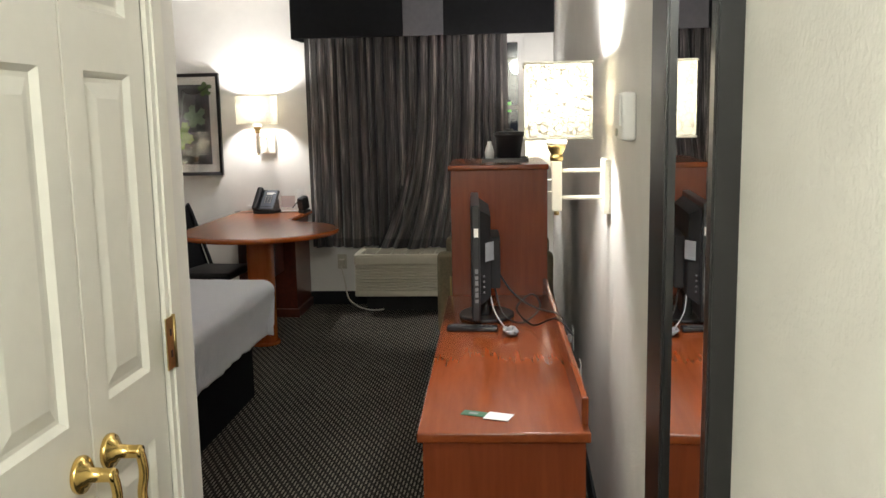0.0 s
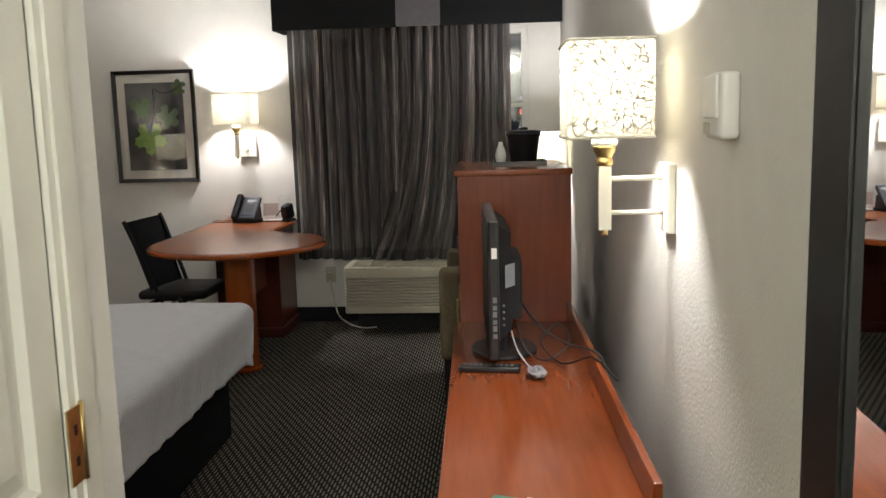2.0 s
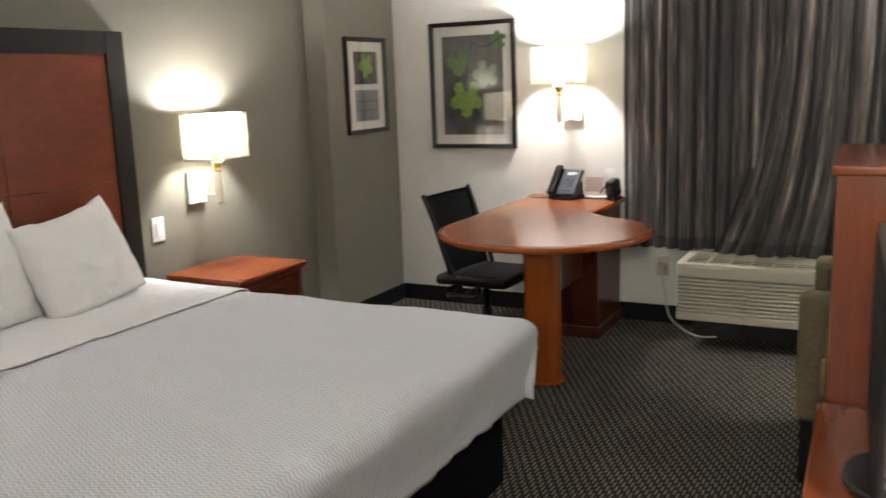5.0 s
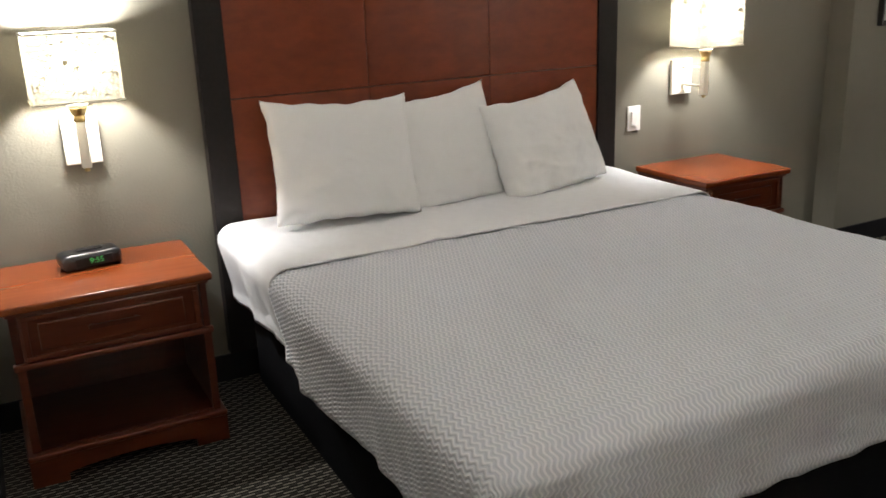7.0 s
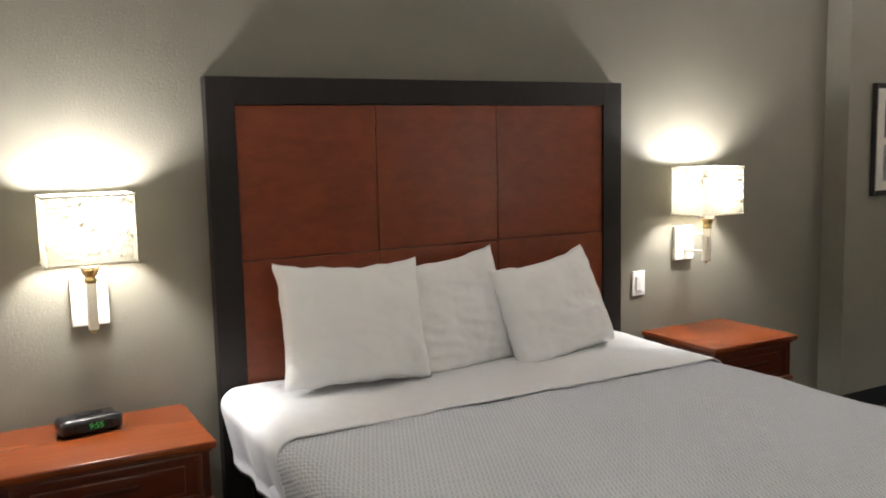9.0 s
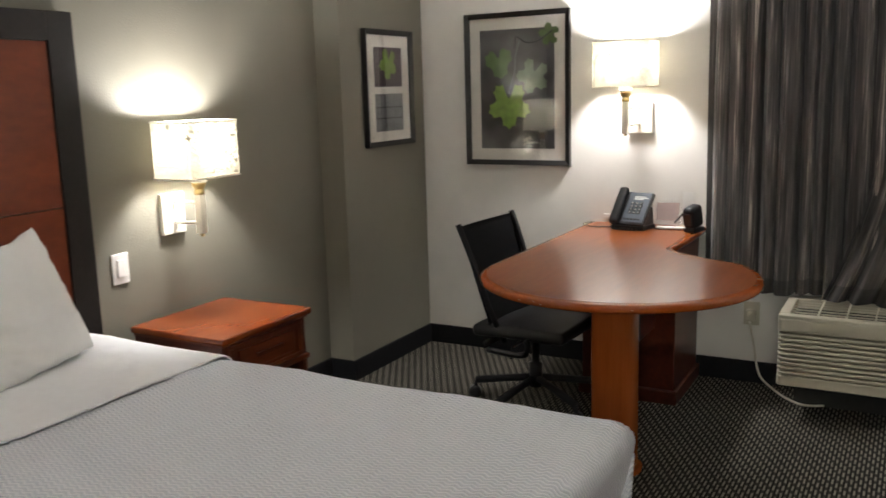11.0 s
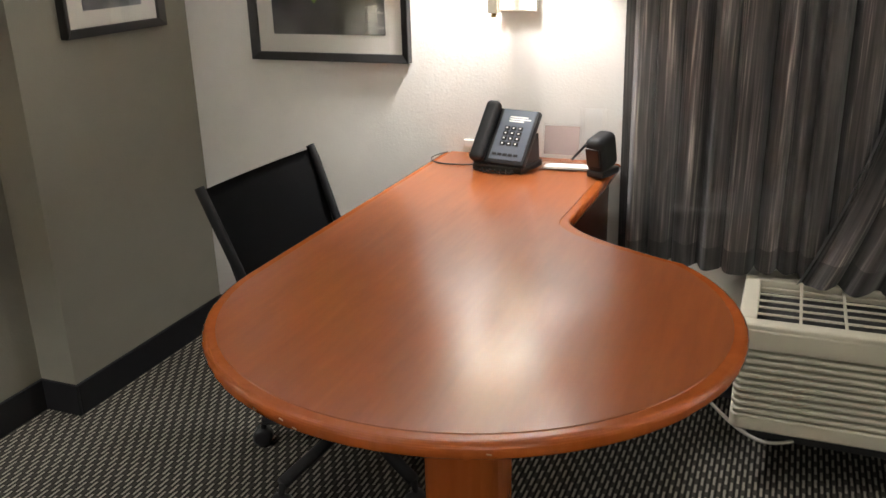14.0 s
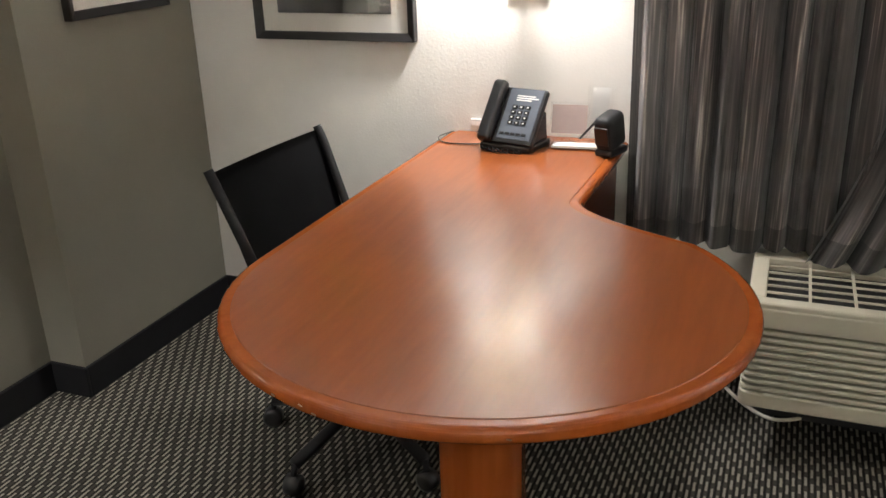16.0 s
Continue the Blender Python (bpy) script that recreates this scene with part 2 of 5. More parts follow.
def photo_material():
    """Out-of-focus dark woodland ground of a photograph."""
    m = mat("photo_ground", (0.055, 0.06, 0.06), 0.5, var=0.1)
    t = m.node_tree
    b = t.nodes["Principled BSDF"]
    co, n, ramp = (t.nodes.new("ShaderNode" + k) for k in ("TexCoord", "TexNoise", "ValToRGB"))
    n.inputs["Scale"].default_value, n.inputs["Detail"].default_value = 5.5, 1
    e = ramp.color_ramp.elements
    e[0].position, e[0].color = 0.38, (0.022, 0.022, 0.022, 1)
    e[1].position, e[1].color = 0.75, (0.15, 0.15, 0.16, 1)
    t.links.new(co.outputs["Object"], n.inputs["Vector"])
    t.links.new(n.outputs["Fac"], ramp.inputs[0])
    t.links.new(ramp.outputs[0], b.inputs["Base Color"])
    return m


M_WHITE = plaster("off_white_plaster", (0.76, 0.742, 0.695))
M_GREY = plaster("taupe_plaster", (0.172, 0.161, 0.125))
M_COARSE = plaster("coarse_off_white_plaster", (0.735, 0.717, 0.662), 0.4)
M_CEIL = plaster("ceiling_paint", (0.84, 0.83, 0.80))
M_CARPET = carpet_material()
M_BASE = mat("black_vinyl_base", (0.008, 0.008, 0.009), 0.6, var=0.2, spec=0.25)
M_DOOR = mat("white_door_paint", (0.80, 0.78, 0.70), 0.35, var=0.03, bump=0.05, bscale=60)
M_BRASS = mat("polished_brass", (0.80, 0.56, 0.20), 0.16, 1.0, var=0.08)
M_OLDBRASS = mat("dull_brass", (0.42, 0.31, 0.13), 0.35, 1.0, var=0.15)
M_HINGE = mat("worn_brass", (0.58, 0.44, 0.20), 0.3, 1.0, var=0.25, scale=80)
M_BLACKFRAME = mat("black_lacquer_frame", (0.012, 0.011, 0.011), 0.3, var=0.3)
M_HBFRAME = mat("espresso_frame", (0.013, 0.010, 0.009), 0.55, var=0.25, scale=60, spec=0.25)
M_CHERRY_Y = wood("cherry_along_y", (0.175, 0.037, 0.009), (0.235, 0.055, 0.014), (16, 1.4, 16), 0.2)
M_DESK = wood("polished_desk_cherry", (0.255, 0.066, 0.017), (0.30, 0.083, 0.022), (20, 2.2, 20), 0.19, 0.25)
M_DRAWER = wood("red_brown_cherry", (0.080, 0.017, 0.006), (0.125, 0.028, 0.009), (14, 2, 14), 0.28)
M_CHERRY_Z = wood("cherry_upright", (0.15, 0.029, 0.009), (0.205, 0.045, 0.014), (16, 16, 1.4))
M_HEAD = wood("headboard_veneer", (0.140, 0.028, 0.009), (0.205, 0.044, 0.014), (30, 5, 11), 0.33, 0.0)
# dark cherry, deepened further to carry the shade inside the nightstands
M_SHADOWCH = wood("dark_shadowed_cherry", (0.045, 0.009, 0.004), (0.085, 0.018, 0.007), (14, 2, 14), 0.3, 0.0)
M_COL = wood("column_cherry", (0.30, 0.068, 0.013), (0.37, 0.093, 0.020), (16, 16, 1.2), 0.18)
M_SHEET = mat("white_cotton", (0.84, 0.845, 0.855), 0.85, var=0.03, bump=0.25, bscale=28, spec=0.2)
M_PILLOW = mat("pillow_cotton", (0.90, 0.90, 0.885), 0.85, var=0.015, bump=0.10, bscale=300, spec=0.2)
M_BLANKET = blanket_material()
M_SKIRT = mat("black_bed_base", (0.006, 0.006, 0.007), 0.9, var=0.2, spec=0.1)
M_SHADE = shade_material()
M_TRIMW = mat("cream_lamp_enamel", (0.80, 0.77, 0.66), 0.3, var=0.04)
M_CURTAIN = curtain_material("striped_sheer", 1.2)
M_HEM = curtain_material("doubled_striped_hem", 0.5)
M_VAL = mat("black_valance_cloth", (0.009, 0.009, 0.010), 0.9, var=0.2, bump=0.2, spec=0.15)
M_VALMID = mat("grey_valance_cloth", (0.10, 0.095, 0.105), 0.85, var=0.15, bump=0.2)
M_AC = mat("ivory_plastic", (0.50, 0.465, 0.37), 0.45, var=0.04)
# near-black that stands in for shade in the vent and below the case
M_ACSHADOW = mat("vent_shadow", (0.02, 0.019, 0.018), 0.8, var=0.2)
M_BLACK = mat("black_plastic", (0.012, 0.012, 0.013), 0.32, var=0.3)
M_BLACKMATT = mat("matt_black_plastic", (0.010, 0.010, 0.011), 0.6, var=0.3, spec=0.3)
M_MESH = mat("black_mesh_cloth", (0.008, 0.008, 0.009), 0.85, var=0.4, spec=0.15, scale=400, bump=0.4, bscale=500)
M_LEATHER = mat("black_leather", (0.010, 0.010, 0.011), 0.5, var=0.2, spec=0.3, bump=0.3, bscale=120)
M_STEEL = mat("grey_steel", (0.18, 0.18, 0.18), 0.35, 0.9, var=0.1)
M_WHITEPL = mat("white_plastic", (0.78, 0.76, 0.72), 0.4, var=0.03)
M_GREYPL = mat("grey_label", (0.22, 0.23, 0.25), 0.5, var=0.1)
M_PHONEFACE = mat("phone_face", (0.085, 0.10, 0.125), 0.4, var=0.1)
M_SOCKET = mat("socket_metal", (0.16, 0.16, 0.17), 0.4, 0.5, var=0.2)
M_CHIP = mat("bare_wood_chip", (0.45, 0.27, 0.14), 0.7, var=0.2)
M_OLIVE = mat("olive_upholstery", (0.16, 0.13, 0.075), 0.9, var=0.3, scale=90, bump=0.3)
M_MAT = mat("picture_mat", (0.74, 0.72, 0.66), 0.8, var=0.03)
M_PHOTO = photo_material()
M_PLUM = mat("photo_plum", (0.06, 0.035, 0.05), 0.5, var=0.5, scale=12)
M_TILEGREY = mat("photo_grey", (0.20, 0.21, 0.22), 0.5, var=0.35, scale=14)
M_TILEDARK = mat("photo_dark_line", (0.06, 0.06, 0.065), 0.5, var=0.2)
M_LEAF = mat("photo_leaf", (0.22, 0.36, 0.06), 0.5, var=0.45, scale=26)
M_LEAFDIM = mat("photo_leaf_dim", (0.11, 0.19, 0.055), 0.5, var=0.4, scale=22)
M_LEAFPALE = mat("photo_leaf_pale", (0.22, 0.30, 0.20), 0.5, var=0.4, scale=22)
M_TWIG = mat("photo_twig", (0.02, 0.016, 0.018), 0.5)
M_STEM = mat("photo_stem", (0.17, 0.18, 0.19), 0.5)
M_GLASS = glass_material()
M_MIRROR = mat("mirror_silver", (0.86, 0.87, 0.87), 0.01, 1.0, var=0.0)
M_GREENCARD = mat("green_card", (0.03, 0.11, 0.05), 0.5)
M_PAPER = mat("white_paper", (0.78, 0.77, 0.74), 0.6, var=0.03)
M_BROWNPAPER = mat("brown_card", (0.36, 0.28, 0.26), 0.5, var=0.1)
M_CABLE = mat("black_cable", (0.012, 0.012, 0.012), 0.5)
M_CABLEGREY = mat("grey_cable", (0.27, 0.27, 0.28), 0.5)
M_CABLEW = mat("ivory_cable", (0.62, 0.58, 0.50), 0.5)
M_NIGHT = mat("night_ground", (0.02, 0.02, 0.022), 0.9)
M_GREENDIGIT = glow("green_digit", (0.05, 0.55, 0.12), 0.18)
M_SIGNGREEN = glow("green_sign_glow", (0.3, 0.85, 0.2), 0.7)
M_SIGNRED = glow("red_sign_glow", (1.0, 0.1, 0.06), 1.0)
M_SIGNPINK = glow("white_sign_glow", (0.9, 0.6, 0.9), 0.8)
M_BULB = glow("bulb_glow", (1.0, 0.85, 0.62), 12.0)


# ---- builders ----
def part(name, bm, material, parent=None, label=""):
    me = bpy.data.meshes.new(name)
    bm.to_mesh(me)
    bm.free()
    me.materials.append(material)
    ob = new(name, me)
    ob.parent = parent
    return tagged(ob, label) if label else ob


def thing(name, label, category, at=(0, 0, 0), rz=0.0, group="", kind=""):
    e = new(name)
    e.empty_display_size = 0.05
    e.matrix_basis = pose(*at, 0, 0, rz)
    return tagged(e, label, category, group, kind)


def smooth(bm):
    for f in bm.faces:
        f.smooth = True
    return bm


def add_box(bm, x0, x1, y0, y1, z0, z1):
    m = Matrix.Translation(((x0 + x1) / 2, (y0 + y1) / 2, (z0 + z1) / 2)) @ Matrix.Diagonal((abs(x1 - x0), abs(y1 - y0), abs(z1 - z0), 1))
    return bmesh.ops.create_cube(bm, size=1, matrix=m)["verts"]


def box(x0, x1, y0, y1, z0, z1, bevel=0.0, seg=2):
    bm = bmesh.new()
    add_box(bm, x0, x1, y0, y1, z0, z1)
    if bevel:
        bmesh.ops.bevel(bm, geom=bm.edges[:], offset=bevel, segments=seg, profile=0.6, affect="EDGES")
        if seg > 2:
            smooth(bm)
    return bm


def boxes(*dims):
    bm = bmesh.new()
    for d in dims:
        add_box(bm, *d)
    return bm


def lathe(profile, at=(0, 0, 0), n=24):
    """A turned body from (radius, height) pairs."""
    bm = bmesh.new()
    rings = [[bm.verts.new((at[0] + r * math.cos(2 * math.pi * k / n), at[1] + r * math.sin(2 * math.pi * k / n), at[2] + z)) for k in range(n)] for r, z in profile]
    for a, b in zip(rings, rings[1:]):
        for k in range(n):
            bm.faces.new((a[k], a[(k + 1) % n], b[(k + 1) % n], b[k]))
    bm.faces.new(rings[0][::-1])
    bm.faces.new(rings[-1])
    return smooth(bm)


def tube(points, r, n=8, closed_ends=True):
    """A round bar or cable along points."""
    bm = bmesh.new()
    pts = [Vector(p) for p in points]
    rings = []
    for i, p in enumerate(pts):
        d = (pts[min(i + 1, len(pts) - 1)] - pts[max(i - 1, 0)]).normalized()
        up = Vector((0, 0, 1)) if abs(d.z) < 0.9 else Vector((1, 0, 0))
        u = d.cross(up).normalized()
        v = u.cross(d)
        rings.append([bm.verts.new(p + r * (math.cos(2 * math.pi * k / n) * u + math.sin(2 * math.pi * k / n) * v)) for k in range(n)])
    for a, b in zip(rings, rings[1:]):
        for k in range(n):
            bm.faces.new((a[k], a[(k + 1) % n], b[(k + 1) % n], b[k]))
    if closed_ends:
        bm.faces.new(rings[0][::-1])
        bm.faces.new(rings[-1])
    bmesh.ops.recalc_face_normals(bm, faces=bm.faces[:])
    return smooth(bm)


def curve_points(pts, n=10):
    """A smooth line through a few points."""
    P = [Vector(p) for p in pts]
    P = [2 * P[0] - P[1]] + P + [2 * P[-1] - P[-2]]
    out = []
    for i in range(1, len(P) - 2):
        a, b, c, d = P[i - 1:i + 3]
        for k in range(n):
            t = k / n
            out.append(0.5 * (2 * b + (c - a) * t + (2 * a - 5 * b + 4 * c - d) * t * t + (3 * b - a - 3 * c + d) * t ** 3))
    return out + [P[-2]]


def prism(outline, z0, z1, bevel=0.0, seg=3):
    """A slab with the given outline in x, y."""
    bm = bmesh.new()
    lo = [bm.verts.new((x, y, z0)) for x, y in outline]
    hi = [bm.verts.new((x, y, z1)) for x, y in outline]
    n = len(lo)
    bm.faces.new(lo[::-1])
    bm.faces.new(hi)
    for k in range(n):
        bm.faces.new((lo[k], lo[(k + 1) % n], hi[(k + 1) % n], hi[k]))
    bmesh.ops.recalc_face_normals(bm, faces=bm.faces[:])
    if bevel:
        rim = [e for e in bm.edges if abs(e.verts[0].co.z - e.verts[1].co.z) < 1e-6]
        bmesh.ops.bevel(bm, geom=rim, offset=bevel, segments=seg, profile=0.5, affect="EDGES")
    return bm


def turned(bm, m):
    bmesh.ops.transform(bm, matrix=m, verts=bm.verts[:])
    return bm


def structure(name, bm, material, label, category="wall"):
    return tagged(part(name, bm, material), label, category, kind="structure")


def text_mesh(body, size, material, m, parent, name="lettering"):
    c = bpy.data.curves.new(name, "FONT")
    c.body, c.size, c.align_x, c.align_y, c.extrude = body, size, "CENTER", "CENTER", 0.0004
    o = bpy.data.objects.new(name, c)
    me = bpy.data.meshes.new_from_object(o)
    bpy.data.objects.remove(o)
    me.materials.append(material)
    ob = new(name, me)
    ob.parent = parent
    ob.matrix_basis = m
    return ob


# ---- the room ----
XB, XA, XR, XC = -3.525, -3.385, 0.018, -0.97     # bed wall, picture wall, wall by the dresser, closet wall
YW, YJ, YS, YE = 8.51, 7.735, 3.69, 0.55          # window wall, jog, alcove wall, entry end
TOP = 2.35
structure("floor", box(XB - 0.1, XR + 0.1, YE - 0.1, YW + 0.1, -0.1, 0), M_CARPET, "dark carpet woven with rows of pale dashes", "carpet")
structure("ceiling", box(XB - 0.1, XR + 0.1, YE - 0.1, YW + 0.1, TOP, TOP + 0.1), M_CEIL, "plain white painted ceiling", "ceiling")
structure("wall_west", box(XB - 0.1, XB, YS - 0.1, YJ, 0, TOP), M_GREY, "taupe textured wall behind the bed")
structure("wall_west_jog", box(XB - 0.1, XA, YJ, YW + 0.1, 0, TOP), M_GREY, "taupe textured wall that steps out near the window")
structure("wall_east", box(XR, XR + 0.1, YE, YW + 0.1, 0, TOP), M_COARSE, "off-white textured wall beside the dresser")
structure("wall_alcove", box(XB, XC - 0.1, YS - 0.1, YS, 0, TOP), M_WHITE, "off-white textured wall at the side of the bed")
structure("wall_entry", box(XC - 0.1, XR, YE - 0.1, YE, 0, TOP), M_WHITE, "plain off-white wall closing the entry")
# window wall with its opening
WX0, WX1, WZ0, WZ1 = -1.66, -0.20, 0.62, 2.03
structure("wall_north", boxes((XA, WX0, YW, YW + 0.14, 0, TOP), (WX1, XR, YW, YW + 0.14, 0, TOP), (WX0, WX1, YW, YW + 0.14, 0, WZ0), (WX0, WX1, YW, YW + 0.14, WZ1, TOP)),
          M_WHITE, "off-white textured wall with the window")
# closet wall with the opening for its pair of doors
DY0, DY1, DZ = 2.871, 3.549, 2.04
structure("wall_closet", boxes((XC - 0.1, XC, YE, DY0, 0, TOP), (XC - 0.1, XC, DY1, YS, 0, TOP), (XC - 0.1, XC, DY0, DY1, DZ, TOP)), M_WHITE, "off-white wall end beside the closet doors")
structure("wall_closet_back", box(XC - 0.75, XC - 0.65, YE, YS - 0.1, 0, TOP), M_WHITE, "plain wall at the back of the closet")
for nm, d in (("baseboard_west", (XB, XB + 0.012, YS, YJ, 0, 0.105)), ("baseboard_jog", (XB, XA + 0.012, YJ - 0.012, YJ, 0, 0.105)),
              ("baseboard_picture", (XA, XA + 0.012, YJ, YW, 0, 0.105)), ("baseboard_north", (XA + 0.012, XR - 0.012, YW - 0.012, YW, 0, 0.105)),
              ("baseboard_east", (XR - 0.012, XR, YE, YW, 0, 0.105)), ("baseboard_alcove", (XB + 0.012, XC, YS, YS + 0.012, 0, 0.105))):
    structure(nm, box(*d, bevel=0.003), M_BASE, "black vinyl baseboard", "baseboard")

# window: frame, sash bars, panes, and the night outside
win = thing("window_1", "white sash window with night outside, half behind curtains", "window", kind="structure")
part("window_frame", boxes((WX0, WX0 + 0.045, YW + 0.02, YW + 0.10, WZ0, WZ1), (WX1 - 0.045, WX1, YW + 0.02, YW + 0.10, WZ0, WZ1),
     (WX0 + 0.045, WX1 - 0.045, YW + 0.02, YW + 0.10, WZ0, WZ0 + 0.045), (WX0 + 0.045, WX1 - 0.045, YW + 0.02, YW + 0.10, WZ1 - 0.045, WZ1)), M_WHITEPL, win)
part("sash_rail", box(WX0 + 0.045, WX1 - 0.045, YW + 0.035, YW + 0.085, 1.485, 1.52, 0.004), M_WHITEPL, win)
for z0, z1 in ((WZ0 + 0.045, 1.485), (1.52, WZ1 - 0.045)):
    pane = part("pane", box(WX0 + 0.045, WX1 - 0.045, YW + 0.058, YW + 0.062, z0, z1), M_GLASS, win)
    pane.visible_shadow = False
part("window_sill", box(WX0 - 0.02, WX1 + 0.02, YW - 0.02, YW + 0.02, WZ0 - 0.025, WZ0, 0.004), M_WHITEPL, win)
structure("ground", box(-60, 60, YW + 0.3, 120, -3.2, -3.0), M_NIGHT, "dark ground outside at night", "ground")
for nm, lab, x, z, w, h, mt in (("green_sign", "small glowing green shop sign far outside", -0.62, 1.6, 0.28, 0.42, M_SIGNGREEN), ("red_sign", "small glowing red sign far outside", 0.55, 1.5, 0.5, 0.2, M_SIGNRED),
                        ("pale_sign", "small glowing pale sign far outside", 0.62, 2.1, 0.6, 0.14, M_SIGNPINK)):
    sg = thing(nm, lab, "sign", (x, 40, -3.0))
    part("post", box(-0.08, 0.08, -0.08, 0.08, 0, z + 3.0, 0.01), M_STEEL, sg)
    part("panel", box(-w / 2, w / 2, -0.2, -0.1, z + 3.0, z + 3.0 + h, 0.03), mt, sg)


# ---- closet doors ----
def panel_leaf(y0, y1, parent_label, rose_y, far):
    """One narrow moulded leaf with three raised panels, on the closet wall."""
    leaf = thing("closet_door", parent_label, "door", (XC, (y0 + y1) / 2, 0.01), group="pair of closet doors")
    w = (y1 - y0) / 2
    side, out = w - 0.068, 0.0
    rows = ((0.20, 0.815), (0.952, 1.519), (1.62, 1.90))
    bars = [(-0.035, out, -w + 0.002, -side, 0, 2.02), (-0.035, out, side, w - 0.002, 0, 2.02)]
    edges = [0.0] + [v for r in rows for v in r] + [2.02]
    for a, b in zip(edges[::2], edges[1::2]):
        bars.append((-0.035, out, -side, side, a, b))
    part("stiles", boxes(*bars), M_DOOR, leaf)
    for z0, z1 in rows:
        bm = bmesh.new()
        loops = []
        for inset, depth in ((0.0, 0.0), (0.010, -0.011), (0.018, -0.011), (0.045, -0.003)):
            loops.append([bm.verts.new((depth, sy * (side - inset), (z0 + inset) if sz < 0 else (z1 - inset))) for sy, sz in ((-1, -1), (1, -1), (1, 1), (-1, 1))])
        for a, b in zip(loops, loops[1:]):
            for k in range(4):
                bm.faces.new((a[k], a[(k + 1) % 4], b[(k + 1) % 4], b[k]))
        bm.faces.new(loops[-1])
        part("panel", bm, M_DOOR, leaf)
    ry = rose_y - (y0 + y1) / 2
    lv = part("rose", turned(lathe([(0.031, 0), (0.032, 0.006), (0.030, 0.010), (0.021, 0.012), (0.019, 0.018), (0.0125, 0.020), (0.0115, 0.050), (0.0125, 0.056), (0.011, 0.062)], n=28), pose(0, ry, 0.865, 0, 90, 0)), M_BRASS, leaf, "polished brass rose")
    part("lever", tube(curve_points([(0.056, ry, 0.868), (0.060, ry + 0.002, 0.845), (0.060, ry + 0.004, 0.82), (0.056, ry + 0.002, 0.79), (0.060, ry, 0.755)], 6), 0.0085, 12), M_BRASS, lv, "curved brass lever hanging down")
    return leaf


MEET = 3.215
leaf_near = panel_leaf(DY0 + 0.012, MEET - 0.0015, "narrow white panelled closet door with brass lever", 3.164, False)
leaf_far = panel_leaf(MEET + 0.0015, DY1 - 0.022, "narrow white panelled closet door with brass lever and hinge", 3.266, True)
hinge = part("hinge", boxes((0.0155, 0.0185, 0.134, 0.172, 0.938, 1.044)), M_HINGE, leaf_far, "worn brass hinge leaf")
part("hinge_pin", tube([(0.018, 0.173, 0.936), (0.018, 0.173, 1.046)], 0.004), M_OLDBRASS, hinge)
for z in (0.962, 1.006):
    part("screw_slot", box(0.0187, 0.0195, 0.149, 0.157, z, z + 0.014), M_BLACK, hinge)
cas = thing("closet_casing", "white moulded casing round the closet doors", "trim", kind="structure")
for y0, y1 in ((DY1 - 0.02, DY1 + 0.055), (DY0 - 0.055, DY0 + 0.01)):
    part("casing_side", boxes((XC, XC + 0.010, y0, y1, 0, DZ + 0.05), (XC, XC + 0.015, y0 + 0.018, y1 - 0.022, 0, DZ + 0.05)), M_DOOR, cas)
part("casing_head", box(XC, XC + 0.013, DY0 + 0.01, DY1 - 0.02, DZ - 0.008, DZ + 0.05, 0.003), M_DOOR, cas)

# ---- mirror on the entry wall ----
mir = thing("wall_mirror", "tall mirror in a wide black lacquered frame", "mirror", (XR, 3.22, 0.18))
MW, MH, FW = 0.257, 1.86, 0.088


def frame_bars(parent, hw, h, fw, depth, material, bevel=0.004):
    """Four mitred bars in the local x = 0 plane, standing out to -x."""
    corners = [(-hw, 0), (hw, 0), (hw, h), (-hw, h)]
    inner = [(-hw + fw, fw), (hw - fw, fw), (hw - fw, h - fw), (-hw + fw, h - fw)]
    for k in range(4):
        bm = bmesh.new()
        a, b, c, d = corners[k], corners[(k + 1) % 4], inner[(k + 1) % 4], inner[k]
        lo = [bm.verts.new((0, *q)) for q in (a, b, c, d)]
        hi = [bm.verts.new((-depth * f, *q)) for q, f in ((a, 1), (b, 1), (c, 0.62), (d, 0.62))]
        bm.faces.new(lo[::-1])
        bm.faces.new(hi)
        for j in range(4):
            bm.faces.new((lo[j], lo[(j + 1) % 4], hi[(j + 1) % 4], hi[j]))
        bmesh.ops.recalc_face_normals(bm, faces=bm.faces[:])
        bmesh.ops.bevel(bm, geom=[e for e in bm.edges if e.calc_length() > fw * 1.6 and max(v.co.x for v in e.verts) < -0.001], offset=bevel, segments=2, affect="EDGES")
        part("frame_bar", bm, material, parent)


frame_bars(mir, MW, MH, FW, 0.034, M_BLACKFRAME)
part("mirror_glass", box(-0.012, -0.004, -MW + FW - 0.004, MW - FW + 0.004, FW - 0.004, MH - FW + 0.004), M_MIRROR, mir, "silvered mirror glass")


# ---- framed pictures ----
def leaf_shape(at, size, turn, x, lobes=5):
    """A flat lobed leaf in the local y, z plane."""
    bm = bmesh.new()
    pts = []
    n = 60
    for k in range(n):
        a = 2 * math.pi * k / n
        r = 0.55 + 0.40 * abs(math.cos(lobes * a / 2)) ** 0.9 + 0.06 * math.cos(lobes * 4 * a)
        if abs(a - math.pi) < 0.25:
            r *= 0.45
        pts.append((r * math.cos(a), r * math.sin(a)))
    ca, sa = math.cos(radians(turn)), math.sin(radians(turn))
    c = bm.verts.new((x, *at))
    vs = [bm.verts.new((x, at[0] + size * (p * ca - q * sa), at[1] + size * (p * sa + q * ca))) for p, q in pts]
    for k in range(n):
        bm.faces.new((c, vs[k], vs[(k + 1) % n]))
    return bm


